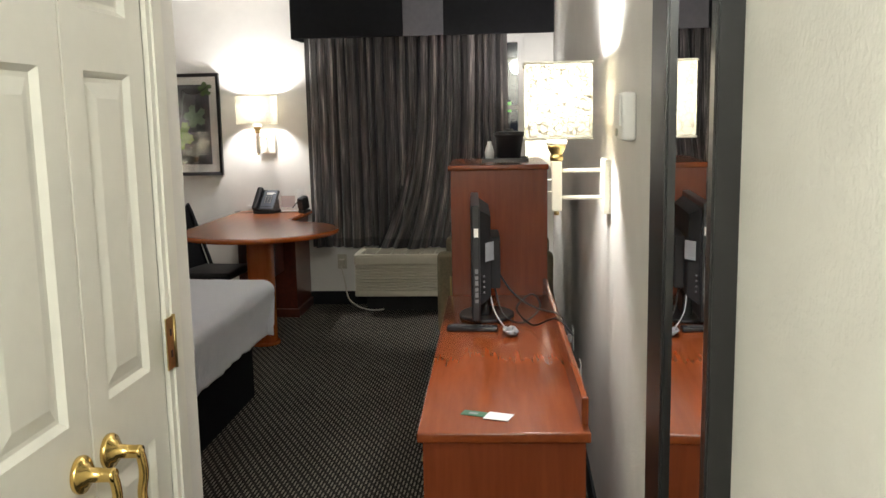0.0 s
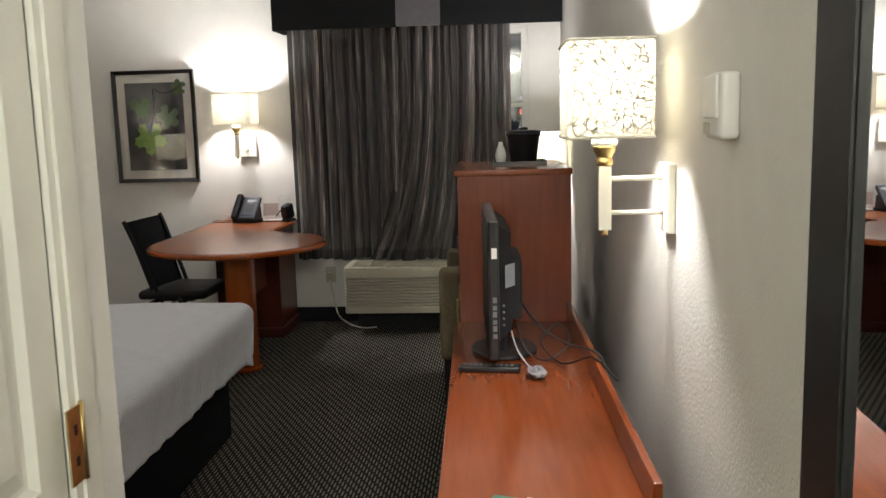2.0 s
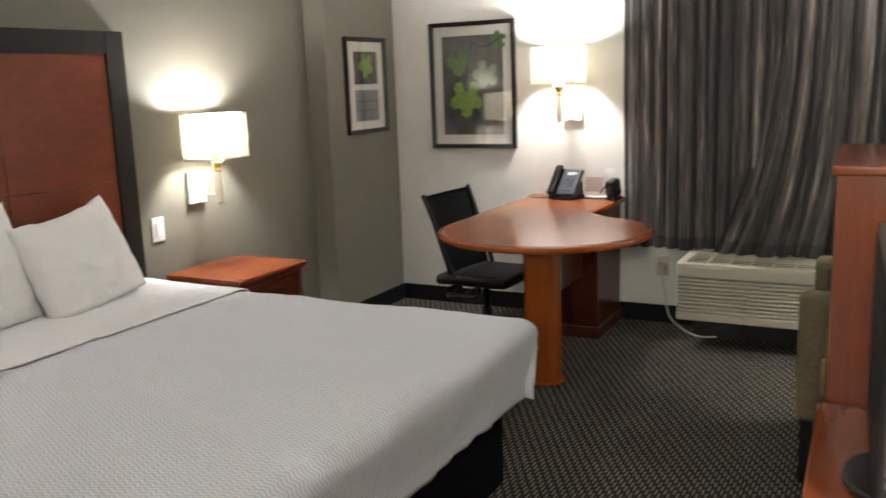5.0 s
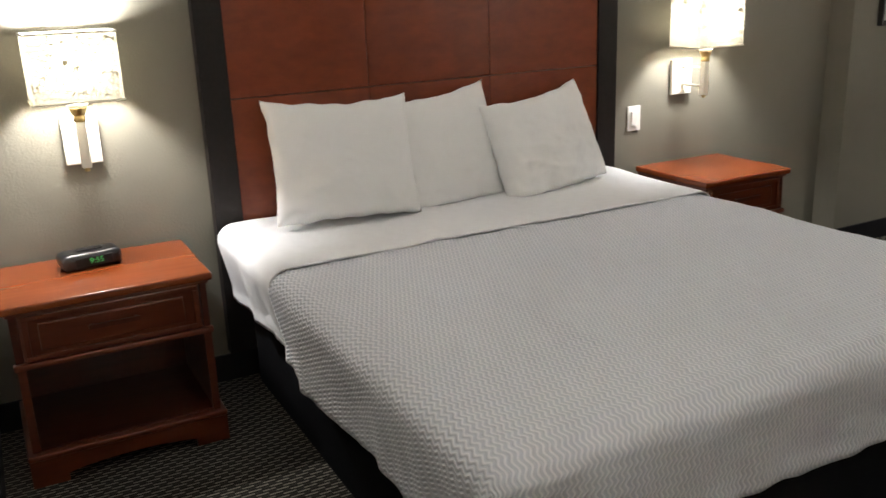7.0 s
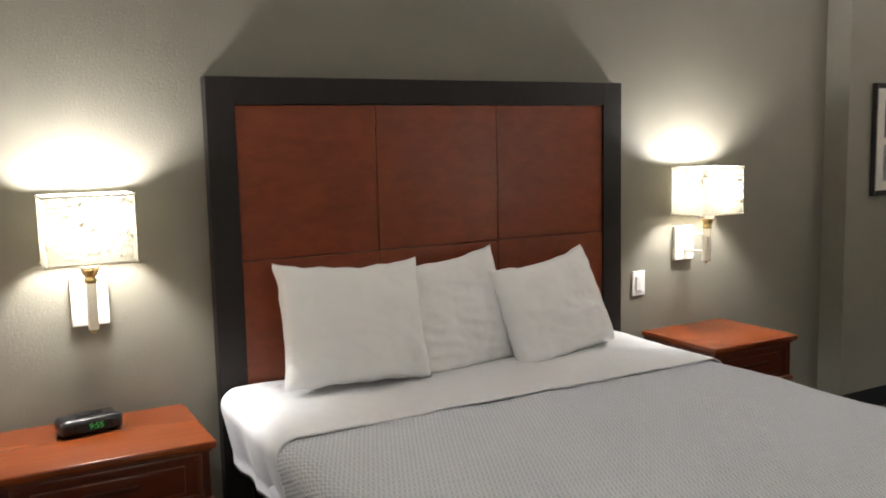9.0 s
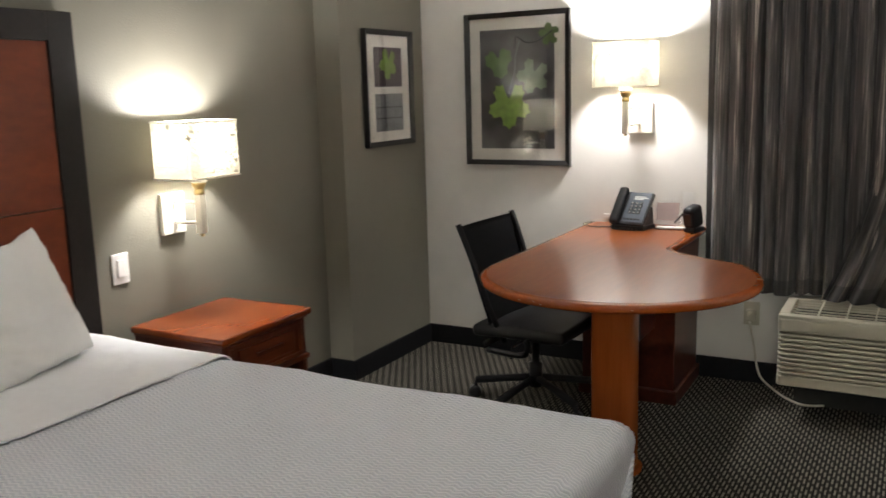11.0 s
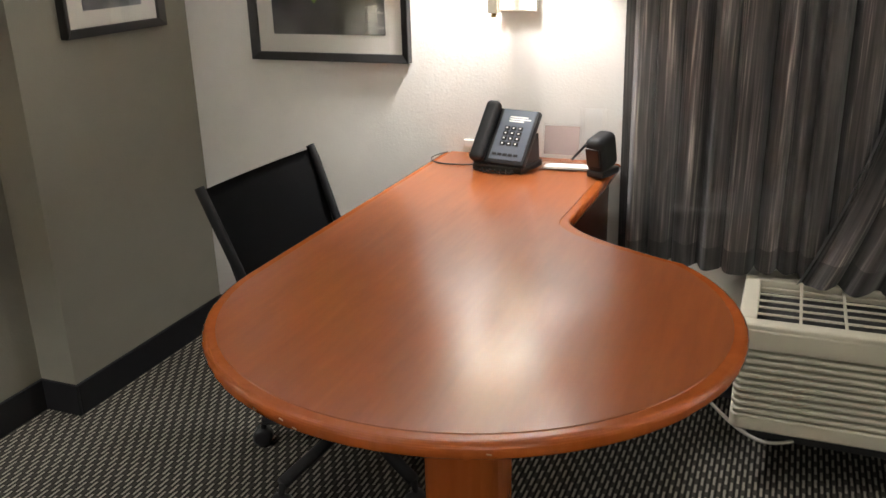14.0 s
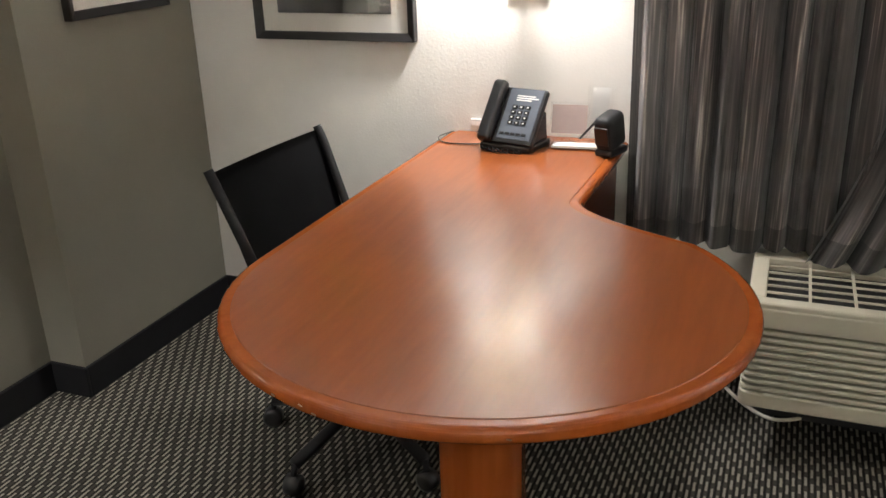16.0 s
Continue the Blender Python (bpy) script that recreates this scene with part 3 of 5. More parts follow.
def print_in_frame(name, label, m, w, h, fill):
    pic = thing(name, label, "picture")
    pic.matrix_basis = m
    frame_bars(pic, w / 2, h, 0.026, 0.03, M_BLACKFRAME, 0.002)
    part("mat_board", box(-0.009, -0.002, -w / 2 + 0.02, w / 2 - 0.02, 0.02, h - 0.02), M_MAT, pic)
    fill(pic, w, h)
    g = part("glass", box(-0.0165, -0.0145, -w / 2 + 0.025, w / 2 - 0.025, 0.025, h - 0.025), M_GLASS, pic)
    g.visible_shadow = False
    return pic


def big_leaves(pic, w, h):
    part("photograph", box(-0.011, -0.009, -w / 2 + 0.085, w / 2 - 0.085, 0.085, h - 0.085), M_PHOTO, pic, "dark blurred photograph of vine leaves")
    # local +y runs to the viewer's left
    X = -0.0115
    stem = [(X, -0.02, 0.64), (X, 0.005, 0.56), (X, 0.012, 0.48), (X, 0.045, 0.37)]
    part("stem", tube(curve_points(stem, 6), 0.003, 5), M_STEM, pic)
    part("twig", tube(curve_points([(X, -0.20, 0.68), (X, -0.12, 0.63), (X, -0.05, 0.625), (X, 0.0, 0.655), (X, 0.01, 0.60)], 6), 0.004, 5), M_TWIG, pic)
    part("leaf", leaf_shape((0.10, 0.53), 0.085, -100, X - 0.0006, 3), M_LEAFDIM, pic)
    part("leaf", leaf_shape((-0.09, 0.455), 0.095, -70, X - 0.0003, 5), M_LEAFPALE, pic)
    part("leaf", leaf_shape((0.045, 0.31), 0.125, -90, X - 0.0009, 5), M_LEAF, pic)
    part("leaf", leaf_shape((-0.18, 0.66), 0.06, 10, X - 0.0003, 5), M_LEAFDIM, pic)


def two_prints(pic, w, h):
    z1, z2 = 0.075, h * 0.515
    part("photograph", box(-0.011, -0.009, -w / 2 + 0.095, w / 2 - 0.095, z2, h - 0.085), M_PLUM, pic, "small photograph of one bright green leaf")
    part("leaf", leaf_shape((0.0, z2 + 0.115), 0.085, -80, -0.0115, 5), M_LEAF, pic)
    part("photograph", box(-0.011, -0.009, -w / 2 + 0.095, w / 2 - 0.095, z1, z2 - 0.035), M_TILEGREY, pic, "small photograph of grey slabs")
    for z in (0.33, 0.62):
        part("slab_line", box(-0.0118, -0.011, -w / 2 + 0.095, w / 2 - 0.095, z1 + z * 0.19, z1 + z * 0.19 + 0.006), M_TILEDARK, pic)


# the frames stand out to local -x: turned to face the room
print_in_frame("leaf_picture", "large black-framed photograph of green vine leaves under glass", pose(-2.818, YW - 0.001, 1.026, 0, 0, 90), 0.585, 0.78, big_leaves)
print_in_frame("double_picture", "narrow black-framed pair of photographs, a leaf and grey slabs", pose(XA + 0.001, 8.14, 1.149, 0, 0, 180), 0.45, 0.58, two_prints)


def pale_print(pic, w, h):
    part("photograph", box(-0.011, -0.009, -w / 2 + 0.085, w / 2 - 0.085, 0.085, h - 0.085), M_PHOTO, pic)


print_in_frame("alcove_picture", "black-framed picture under glass beside the bed", pose(-2.55, YS + 0.001, 0.50, 0, 0, -90), 0.585, 0.76, pale_print)


# ---- wall lamps ----
def wall_lamp(label, at, rz, swing):
    """Swing-arm lamp: plate on the wall at local y = 0, the room towards -y; swing: where the post stands from the plate."""
    lamp = thing("wall_lamp", label, "lamp", at, rz, group="matching wall lamps")
    part("wall_plate", box(-0.058, 0.058, -0.02, 0, -0.08, 0.08, 0.004), M_TRIMW, lamp, "cream enamel wall plate")
    px, py = swing
    for z in (0.045, -0.035):
        part("arm", tube([(0, -0.012, z), (px * 0.5, py * 0.5 - 0.006, z), (px, py, z)], 0.006), M_TRIMW, lamp)
    part("post", box(px - 0.015, px + 0.015, py - 0.015, py + 0.015, -0.075, 0.075, 0.003), M_TRIMW, lamp)
    part("post_tip", lathe([(0.008, -0.012), (0.008, 0.0)], (px, py, -0.075), 12), M_OLDBRASS, lamp)
    part("socket", lathe([(0.017, 0), (0.020, 0.004), (0.020, 0.014), (0.017, 0.018), (0.019, 0.024), (0.025, 0.034), (0.027, 0.042), (0.027, 0.048), (0.02, 0.05), (0.014, 0.052), (0.014, 0.16)], (px, py, 0.075), 20), M_OLDBRASS, lamp, "antique brass socket cup")
    part("collar", lathe([(0.028, 0), (0.031, 0.004), (0.031, 0.012), (0.022, 0.018)], (px, py, 0.122), 20), M_TRIMW, lamp, "cream socket collar")
    part("bulb", lathe([(0.010, 0), (0.014, 0.012), (0.026, 0.032), (0.028, 0.048), (0.020, 0.066), (0.006, 0.074)], (px, py, 0.235), 16), M_BULB, lamp).visible_shadow = False
    w, d, h = 0.135, 0.095, 0.215
    z0 = 0.142
    bm = bmesh.new()
    n = 6
    outline = []
    for sx, sy in ((1, 1), (-1, 1), (-1, -1), (1, -1)):
        for k in range(n + 1):
            a = {(1, 1): 0, (-1, 1): 90, (-1, -1): 180, (1, -1): 270}[(sx, sy)] + 90 * k / n
            outline.append((px + sx * (w - 0.012) + 0.012 * math.cos(radians(a)), py + sy * (d - 0.012) + 0.012 * math.sin(radians(a))))
    lo = [bm.verts.new((x, y, z0)) for x, y in outline]
    hi = [bm.verts.new((x, y, z0 + h)) for x, y in outline]
    for k in range(len(lo)):
        bm.faces.new((lo[k], lo[(k + 1) % len(lo)], hi[(k + 1) % len(lo)], hi[k]))
    shade = part("shade", bm, M_SHADE, lamp, "cream boxy shade printed with thin twigs")
    for z in (z0 - 0.002, z0 + h - 0.006):
        part("shade_rim", tube([(x, y, z + 0.004) for x, y in outline + outline[:2]], 0.0035, 6, False), M_TRIMW, shade)
    for a in (30, 150, 270):
        part("spider", tube([(px, py, z0 + h - 0.03), (px + d * math.cos(radians(a)), py + d * math.sin(radians(a)), z0 + h - 0.004)], 0.0015, 5), M_OLDBRASS, shade)
    m = pose(*at, 0, 0, rz) @ Matrix.Translation((px, py, 0.278))
    bulb_light("bulb_light", m.translation, BULB, 0.045)
    return lamp


wall_lamp("lit wall lamp with boxy twig-print shade beside the desk", (-2.165, YW, 1.27), 0, (-0.04, -0.13))
wall_lamp("lit wall lamp with boxy twig-print shade over the clock nightstand", (XB, 4.11, 0.98), 90, (-0.005, -0.12))
wall_lamp("lit wall lamp with boxy twig-print shade over the far nightstand", (XB, 6.74, 0.98), 90, (0.022, -0.14))
wall_lamp("lit wall lamp with boxy twig-print shade over the armchair", (XR, 7.75, 0.965), -90, (0.0, -0.12))
wall_lamp("lit swing-arm wall lamp with boxy twig-print shade above the dresser", (XR, 4.50, 1.23), -90, (0.0, -0.155))

# entry ceiling lamp
ent = thing("ceiling_lamp", "round white glass ceiling lamp over the entry", "lamp", (-0.24, 1.15, TOP))
part("base", lathe([(0.15, -0.02), (0.15, 0.0)], (0, 0, 0), 32), M_WHITEPL, ent)
part("dome", lathe([(0.02, -0.10), (0.08, -0.09), (0.12, -0.065), (0.14, -0.03), (0.14, -0.02)], (0, 0, 0), 32), M_SHADE, ent).visible_shadow = False
bulb_light("hall_light", (-0.24, 1.15, TOP - 0.14), HALL, 0.12, (0.97, 1.0, 0.94))

# ---- bed ----
BX0, BX1, BY0, BY1, BZ = XB + 0.06, -1.53, 4.505, 6.29, 0.615
hb = thing("headboard", "tall cherry headboard with dark espresso frame, on the wall", "headboard", (XB, 5.42, 0))
HY, HF = 0.906, 0.1
for nm, d in (("frame_side", (0.001, 0.055, -HY, -HY + HF, 0.12, 1.715)), ("frame_side", (0.001, 0.055, HY - HF, HY, 0.12, 1.715)), ("frame_top", (0.001, 0.055, -HY + HF, HY - HF, 1.62, 1.715))):
    part(nm, box(*d, bevel=0.003), M_HBFRAME, hb, "espresso-stained frame")
cols = (-HY + HF, 5.147 - 5.42, 5.683 - 5.42, HY - HF)
for a, b in zip(cols, cols[1:]):
    for z0, z1 in ((0.45, 1.071), (1.071, 1.62)):
        part("panel", box(0.001, 0.046, a + 0.0015, b - 0.0015, z0 + 0.0015, z1 - 0.0015, 0.0015), M_HEAD, hb, "reddish cherry veneer panel")

bed = thing("bed", "king bed with white sheets on a black base", "bed", ((BX0 + BX1) / 2, (BY0 + BY1) / 2, 0))
bx, by = (BX1 - BX0) / 2, (BY1 - BY0) / 2
part("bed_base", box(-bx + 0.02, bx - 0.11, -by + 0.10, by - 0.08, 0.0, 0.345, 0.012), M_SKIRT, bed, "black boxed bed base")
part("base_clip", box(bx - 0.11, bx - 0.098, -0.42, -0.395, 0.13, 0.15, 0.003), M_STEEL, bed, "small metal clip")


def cushion(x0, x1, y0, y1, z0, z1, r, nx=40, ny=40, lump=0.004, seed=0.0):
    """A soft block with rounded edges and a slightly uneven skin."""
    bm = bmesh.new()
    bmesh.ops.create_cube(bm, size=1, matrix=Matrix.Translation(((x0 + x1) / 2, (y0 + y1) / 2, (z0 + z1) / 2)) @ Matrix.Diagonal((x1 - x0, y1 - y0, z1 - z0, 1)))
    bmesh.ops.bevel(bm, geom=bm.edges[:], offset=r, segments=6, profile=0.5, affect="EDGES")
    bmesh.ops.subdivide_edges(bm, edges=[e for e in bm.edges if e.calc_length() > 0.15], cuts=18, use_grid_fill=True)
    for v in bm.verts:
        n = noise.noise(v.co * 4 + Vector((seed, 0, 0)))
        v.co += Vector((0.3, 0.3, 1)) * (lump * n)
    return smooth(bm)


part("mattress", cushion(-bx, bx - 0.09, -by + 0.047, by - 0.047, 0.325, BZ - 0.002, 0.07, lump=0.009), M_SHEET, bed, "white fitted sheet over the mattress")


def drape(name, x0, x1, material, label, lift, drop_side, drop_foot, seed, nx=110, ny=150, wave=1.25, tuck=0.035):
    """Cloth over the mattress: flat on top, rolling over the sides and foot, hanging with soft folds."""
    r = 0.07
    me = bpy.data.meshes.new(name)
    top_w = by
    U = [-(top_w + drop_side) + 2 * (top_w + drop_side) * k / ny for k in range(ny + 1)]
    length = (x1 - x0) + drop_foot
    V = [x0 + length * k / nx for k in range(nx + 1)]

    def roll(d, r):
        """How far out and how far down the cloth lies, d past the edge's start."""
        if d <= 0:
            return d, 0.0
        if d < r * math.pi / 2:
            a = d / r
            return r * math.sin(a), r * (1 - math.cos(a))
        return r, r + d - r * math.pi / 2
    verts, uvs = [], []
    for v in V:
        for u in U:
            s = 1 if u >= 0 else -1
            uc = max(-top_w, min(top_w, u))
            oy, dy = roll(abs(u) - (top_w - r), r)
            ox, dx = roll(v - (x1 - r), r) if drop_foot > 0 else (v - (x1 - r), 0.0)
            y, x = s * (top_w - r + oy), x1 - r + ox
            down = max(dx, dy)
            p = Vector((min(v, x1) * 2.2, uc * 2.2, seed))
            n1 = noise.noise(p * 2.0)
            z = BZ + lift - down + 0.0045 * n1 + 0.002 * noise.noise(p * 7)
            z += 0.006 * (1 - abs(noise.noise(Vector((min(v, x1) * 1.1 + uc * 1.9, uc * 0.7 - v * 0.5, seed + 3))))) ** 9
            if down > 0.03:
                kx, ky = (max(0.0, min(1, (q - 0.03) / 0.2)) for q in (dx, dy))
                fold = wave * ky * (0.016 * noise.noise(Vector((min(v, x1) * 5, u * 1.2, seed + 5))) + 0.007 * noise.noise(Vector((min(v, x1) * 13, u * 4, seed))))
                fx = wave * kx * (0.013 * noise.noise(Vector((uc * 5, v * 1.2, seed + 9))) + 0.006 * noise.noise(Vector((uc * 12, v * 4, seed))))
                if dy > 0.03:
                    y += s * (fold - tuck * ky)
                if dx > 0.03:
                    x += fx - 0.05 * kx
            verts.append((x, y, z))
            uvs.append((u, v))
    W = ny + 1
    faces = [(i * W + j, i * W + j + 1, (i + 1) * W + j + 1, (i + 1) * W + j) for i in range(nx) for j in range(ny)]
    me.from_pydata(verts, [], [f[::-1] for f in faces])
    lay = me.uv_layers.new(name="UVMap")
    for lp in me.loops:
        lay.data[lp.index].uv = uvs[lp.vertex_index]
    for p in me.polygons:
        p.use_smooth = True
    me.materials.append(material)
    ob = new(name, me)
    ob.parent = bed
    sol = ob.modifiers.new("thickness", "SOLIDIFY")
    sol.thickness, sol.offset = 0.006, 1
    return tagged(ob, label)


FOLD = -2.84 - (BX0 + BX1) / 2
drape("blanket", FOLD, bx, M_BLANKET, "grey blanket woven with small wavy rows", 0.0, 0.265, 0.26, 1.0, wave=1.7)
drape("folded_sheet", -bx + 0.01, FOLD + 0.015, M_SHEET, "white top sheet folded down over the blanket", 0.012, 0.245, 0.0, 7.0, 60, 150, 1.6, 0.045)


def pillow(label, at, rx, ry, rz, w, h, t, seed):
    """A soft pillow standing on its long edge, with pinched corners."""
    bm = bmesh.new()
    n = 48
    grid = {}
    for side in (1, -1):
        for i in range(n + 1):
            for j in range(n + 1):
                a, b = 2 * i / n - 1, 2 * j / n - 1
                edge = i in (0, n) or j in (0, n)
                if side == -1 and edge:
                    grid[(side, i, j)] = grid[(1, i, j)]
                    continue
                f = ((1 - a ** 2) ** 0.36) * ((1 - b ** 2) ** 0.36)
                pinch = 1 - 0.07 * (1 - b * b) * abs(a) ** 3
                pz = 1 - (0.15 if b > 0 else 0.03) * (1 - a * a) * abs(b) ** 3
                p = Vector((a * 2, b * 2, seed + side))
                z = side * t / 2 * f * (1 + 0.16 * noise.noise(p)) + 0.006 * noise.noise(p * 1.6) * f + 0.012 * (1 - abs(noise.noise(Vector((a * 1.6 + b * 3.4, a * 1.1 - b, seed))))) ** 5 * f * (0.45 - 0.55 * b) - 0.012 * (1 - abs(noise.noise(Vector((a * 4 - b * 2, b * 3, seed + 2))))) ** 7 * f * abs(a) ** 1.5 * (0.7 - 0.3 * b) + 0.002 * noise.noise(p * 6) * f
                grid[(side, i, j)] = bm.verts.new((z, a * w / 2 * pinch + 0.007 * noise.noise(Vector((b * 4, a, seed))), b * h / 2 * pz + 0.009 * noise.noise(Vector((a * 4, b, seed + 6)))))
    for side in (1, -1):
        for i in range(n):
            for j in range(n):
                q = [grid[(side, i, j)], grid[(side, i + 1, j)], grid[(side, i + 1, j + 1)], grid[(side, i, j + 1)]]
                bm.faces.new(q if side == 1 else q[::-1])
    smooth(bm)
    ob = part("pillow", bm, M_PILLOW)
    ob.matrix_basis = pose(*at, rx, ry, rz)
    return tagged(ob, label, "pillow", group="pillows on the bed")


pillow("plump white pillow leaning on the headboard, in front of its neighbour", (-3.265, 4.94, 0.857), -2, -20, -3, 0.54, 0.445, 0.19, 1.0)
pillow("white pillow leaning between two others against the headboard", (-3.33, 5.355, 0.83), 4, -14, 2, 0.52, 0.46, 0.16, 4.0)
pillow("white pillow leaning on the headboard, slightly crumpled", (-3.28, 5.81, 0.815), 7, -22, 5, 0.52, 0.42, 0.18, 8.0)


# ---- nightstands ----
def nightstand(label, y0, y1):
    ns = thing("nightstand", label, "nightstand", (XB + 0.02, (y0 + y1) / 2, 0), group="pair of nightstands")
    w, d = (y1 - y0) / 2 - 0.02, 0.43
    part("top", box(0.0, d + 0.025, -w - 0.02, w + 0.02, 0.565, 0.59, 0.008, 3), M_CHERRY_Y, ns, "orange-brown cherry top")
    # carcass round the open shelf: its shade is put into the dark wood colour
    for s in (-1, 1):
        part("side_panel", box(0.0, d, s * w - 0.01 - 0.01 * s, s * w + 0.01 - 0.01 * s, 0.09, 0.565), M_SHADOWCH, ns)
    part("back_panel", box(0.0, 0.012, -w + 0.02, w - 0.02, 0.09, 0.565), M_SHADOWCH, ns)
    part("bottom_shelf", box(0.012, d - 0.005, -w + 0.02, w - 0.02, 0.09, 0.115), M_SHADOWCH, ns)
    part("drawer_box", box(0.012, d - 0.02, -w + 0.02, w - 0.02, 0.40, 0.56), M_SHADOWCH, ns)
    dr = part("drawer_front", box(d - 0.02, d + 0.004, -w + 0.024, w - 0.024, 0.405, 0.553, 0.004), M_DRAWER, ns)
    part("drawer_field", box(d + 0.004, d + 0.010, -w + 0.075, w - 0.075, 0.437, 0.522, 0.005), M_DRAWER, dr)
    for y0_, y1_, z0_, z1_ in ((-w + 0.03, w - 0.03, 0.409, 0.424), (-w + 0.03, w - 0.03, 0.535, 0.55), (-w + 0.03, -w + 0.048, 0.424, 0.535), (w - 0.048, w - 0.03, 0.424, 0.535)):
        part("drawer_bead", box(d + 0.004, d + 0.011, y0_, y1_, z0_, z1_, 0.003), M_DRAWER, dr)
    part("handle", boxes((d + 0.010, d + 0.022, -0.07, -0.06, 0.485, 0.492), (d + 0.010, d + 0.022, 0.06, 0.07, 0.485, 0.492), (d + 0.018, d + 0.024, -0.075, 0.075, 0.478, 0.492)), M_SHADOWCH, dr, "dark bar handle")
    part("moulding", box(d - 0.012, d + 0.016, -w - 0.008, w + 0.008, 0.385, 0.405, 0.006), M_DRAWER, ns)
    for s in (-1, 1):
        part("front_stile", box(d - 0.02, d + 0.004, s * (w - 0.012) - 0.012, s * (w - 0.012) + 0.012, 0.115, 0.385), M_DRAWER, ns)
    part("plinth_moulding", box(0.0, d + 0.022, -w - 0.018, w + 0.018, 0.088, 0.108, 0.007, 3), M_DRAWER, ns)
    part("top_moulding", box(0.0, d + 0.012, -w - 0.008, w + 0.008, 0.553, 0.566, 0.004), M_DRAWER, ns)
    n = 24
    pts = [(-w - 0.015, 0.09), (-w - 0.015, 0.0), (-w + 0.09, 0.0)]
    pts += [(-w + 0.09 + (2 * w - 0.18) * k / n, 0.025 + 0.018 * math.sin(math.pi * k / n) ** 0.6) for k in range(n + 1)]
    pts += [(w - 0.09, 0.0), (w + 0.015, 0.0), (w + 0.015, 0.09)]
    part("plinth", turned(prism(pts, 0, 0.02), Matrix(((0, 0, 1, d - 0.002), (1, 0, 0, 0), (0, 1, 0, 0), (0, 0, 0, 1)))), M_DRAWER, ns, "shaped bracket plinth")
    for s in (-1, 1):
        part("plinth_side", box(0.0, d - 0.002, s * (w + 0.005) - 0.01, s * (w + 0.005) + 0.01, 0.0, 0.09), M_DRAWER, ns)
    return ns


nightstand("cherry nightstand with drawer and open shelf, holding the alarm clock", 3.775, 4.39)
nightstand("empty-topped cherry nightstand with drawer and open shelf", 6.475, 6.985)
clk = thing("alarm_clock", "small black alarm clock with green digits on the nightstand", "clock", (-3.36, 4.065, 0.59), 8)
part("case", cushion(-0.05, 0.05, -0.095, 0.095, 0.0, 0.055, 0.02, lump=0.0), M_BLACK, clk)
part("display", box(0.0485, 0.052, -0.055, 0.06, 0.014, 0.042, 0.002), M_BLACKMATT, clk)
text_mesh("9:55", 0.026, M_GREENDIGIT, pose(0.0525, 0.01, 0.028, 90, 0, 90), clk, "digits")
part("snooze_bar", box(-0.01, 0.015, -0.04, 0.04, 0.054, 0.059, 0.002), M_BLACKMATT, clk)

# rocker switch by the bed
sw = thing("light_switch", "white rocker light switch on the taupe wall", "switch", (XB, 6.472, 0.81))
part("plate", box(0.0, 0.006, -0.037, 0.037, -0.057, 0.057, 0.003), M_WHITEPL, sw)
part("rocker", box(0.006, 0.011, -0.017, 0.017, -0.033, 0.033, 0.002), M_WHITEPL, sw)

# ---- desk ----
desk = thing("desk", "teardrop-ended cherry desk on a column and pedestal", "desk", (-1.9, 7.35, 0))


def desk_outline(grow=0.0):
    pts = []
    for k in range(49):
        a = radians(180 + 225 * k / 48)
        pts.append((-0.014 + (0.512 + grow) * math.cos(a), (0.493 + grow) * math.sin(a)))
    x_end, y_end = pts[-1]
    # concave sweep back to the straight side
    for k in range(1, 13):
        t = k / 12
        ax, ay, bx_, by_, cx_, cy_ = x_end, y_end, 0.05 + grow, 0.475 + grow, 0.05 + grow, 0.575 + grow
        pts.append(((1 - t) ** 2 * ax + 2 * t * (1 - t) * bx_ + t * t * cx_, (1 - t) ** 2 * ay + 2 * t * (1 - t) * by_ + t * t * cy_))
    pts += [(0.06 + grow, 0.95), (0.06 + grow, 1.155), (-0.52 - grow, 1.155)]
    return pts


part("desktop", prism(desk_outline(-0.026), 0.717, 0.745, 0.0015, 1), M_DESK, desk, "glossy orange-brown cherry top")
part("edge_band", prism(desk_outline(0.0), 0.7135, 0.7435, 0.0125, 5), M_COL, desk, "rounded solid cherry edge, lightly chipped")
for a, dz in ((248, 0.0), (255, 0.004), (258, -0.003), (292, 0.0)):
    part("edge_chip", turned(box(-0.004, 0.004, -0.001, 0.001, -0.0009, 0.0009, 0.0006), pose(-0.014 + 0.5135 * math.cos(radians(a)), 0.4945 * math.sin(radians(a)), 0.728 + dz, 0, 12, a + 90)), M_CHIP, desk, "pale chipped mark")
n = 28
part("column", prism([(-0.005 + 0.082 * math.copysign(abs(math.cos(2 * math.pi * k / n)) ** 0.6, math.cos(2 * math.pi * k / n)), -0.05 + 0.075 * math.copysign(abs(math.sin(2 * math.pi * k / n)) ** 0.6, math.sin(2 * math.pi * k / n))) for k in range(n)], 0.02, 0.715), M_COL, desk, "orange cherry column leg")
part("column_foot", prism([(-0.005 + 0.105 * math.cos(2 * math.pi * k / n), -0.05 + 0.10 * math.sin(2 * math.pi * k / n)) for k in range(n)], 0.0, 0.022, 0.006, 2), M_COL, desk)
part("pedestal", box(-0.40, 0.03, 0.70, 1.14, 0.06, 0.715, 0.004), M_SHADOWCH, desk, "dark cherry drawer pedestal")
part("pedestal_plinth", box(-0.415, 0.045, 0.685, 1.145, 0.0, 0.065, 0.006), M_SHADOWCH, desk)
part("modesty_panel", box(-0.08, -0.06, 0.075, 0.70, 0.35, 0.715), M_SHADOWCH, desk)

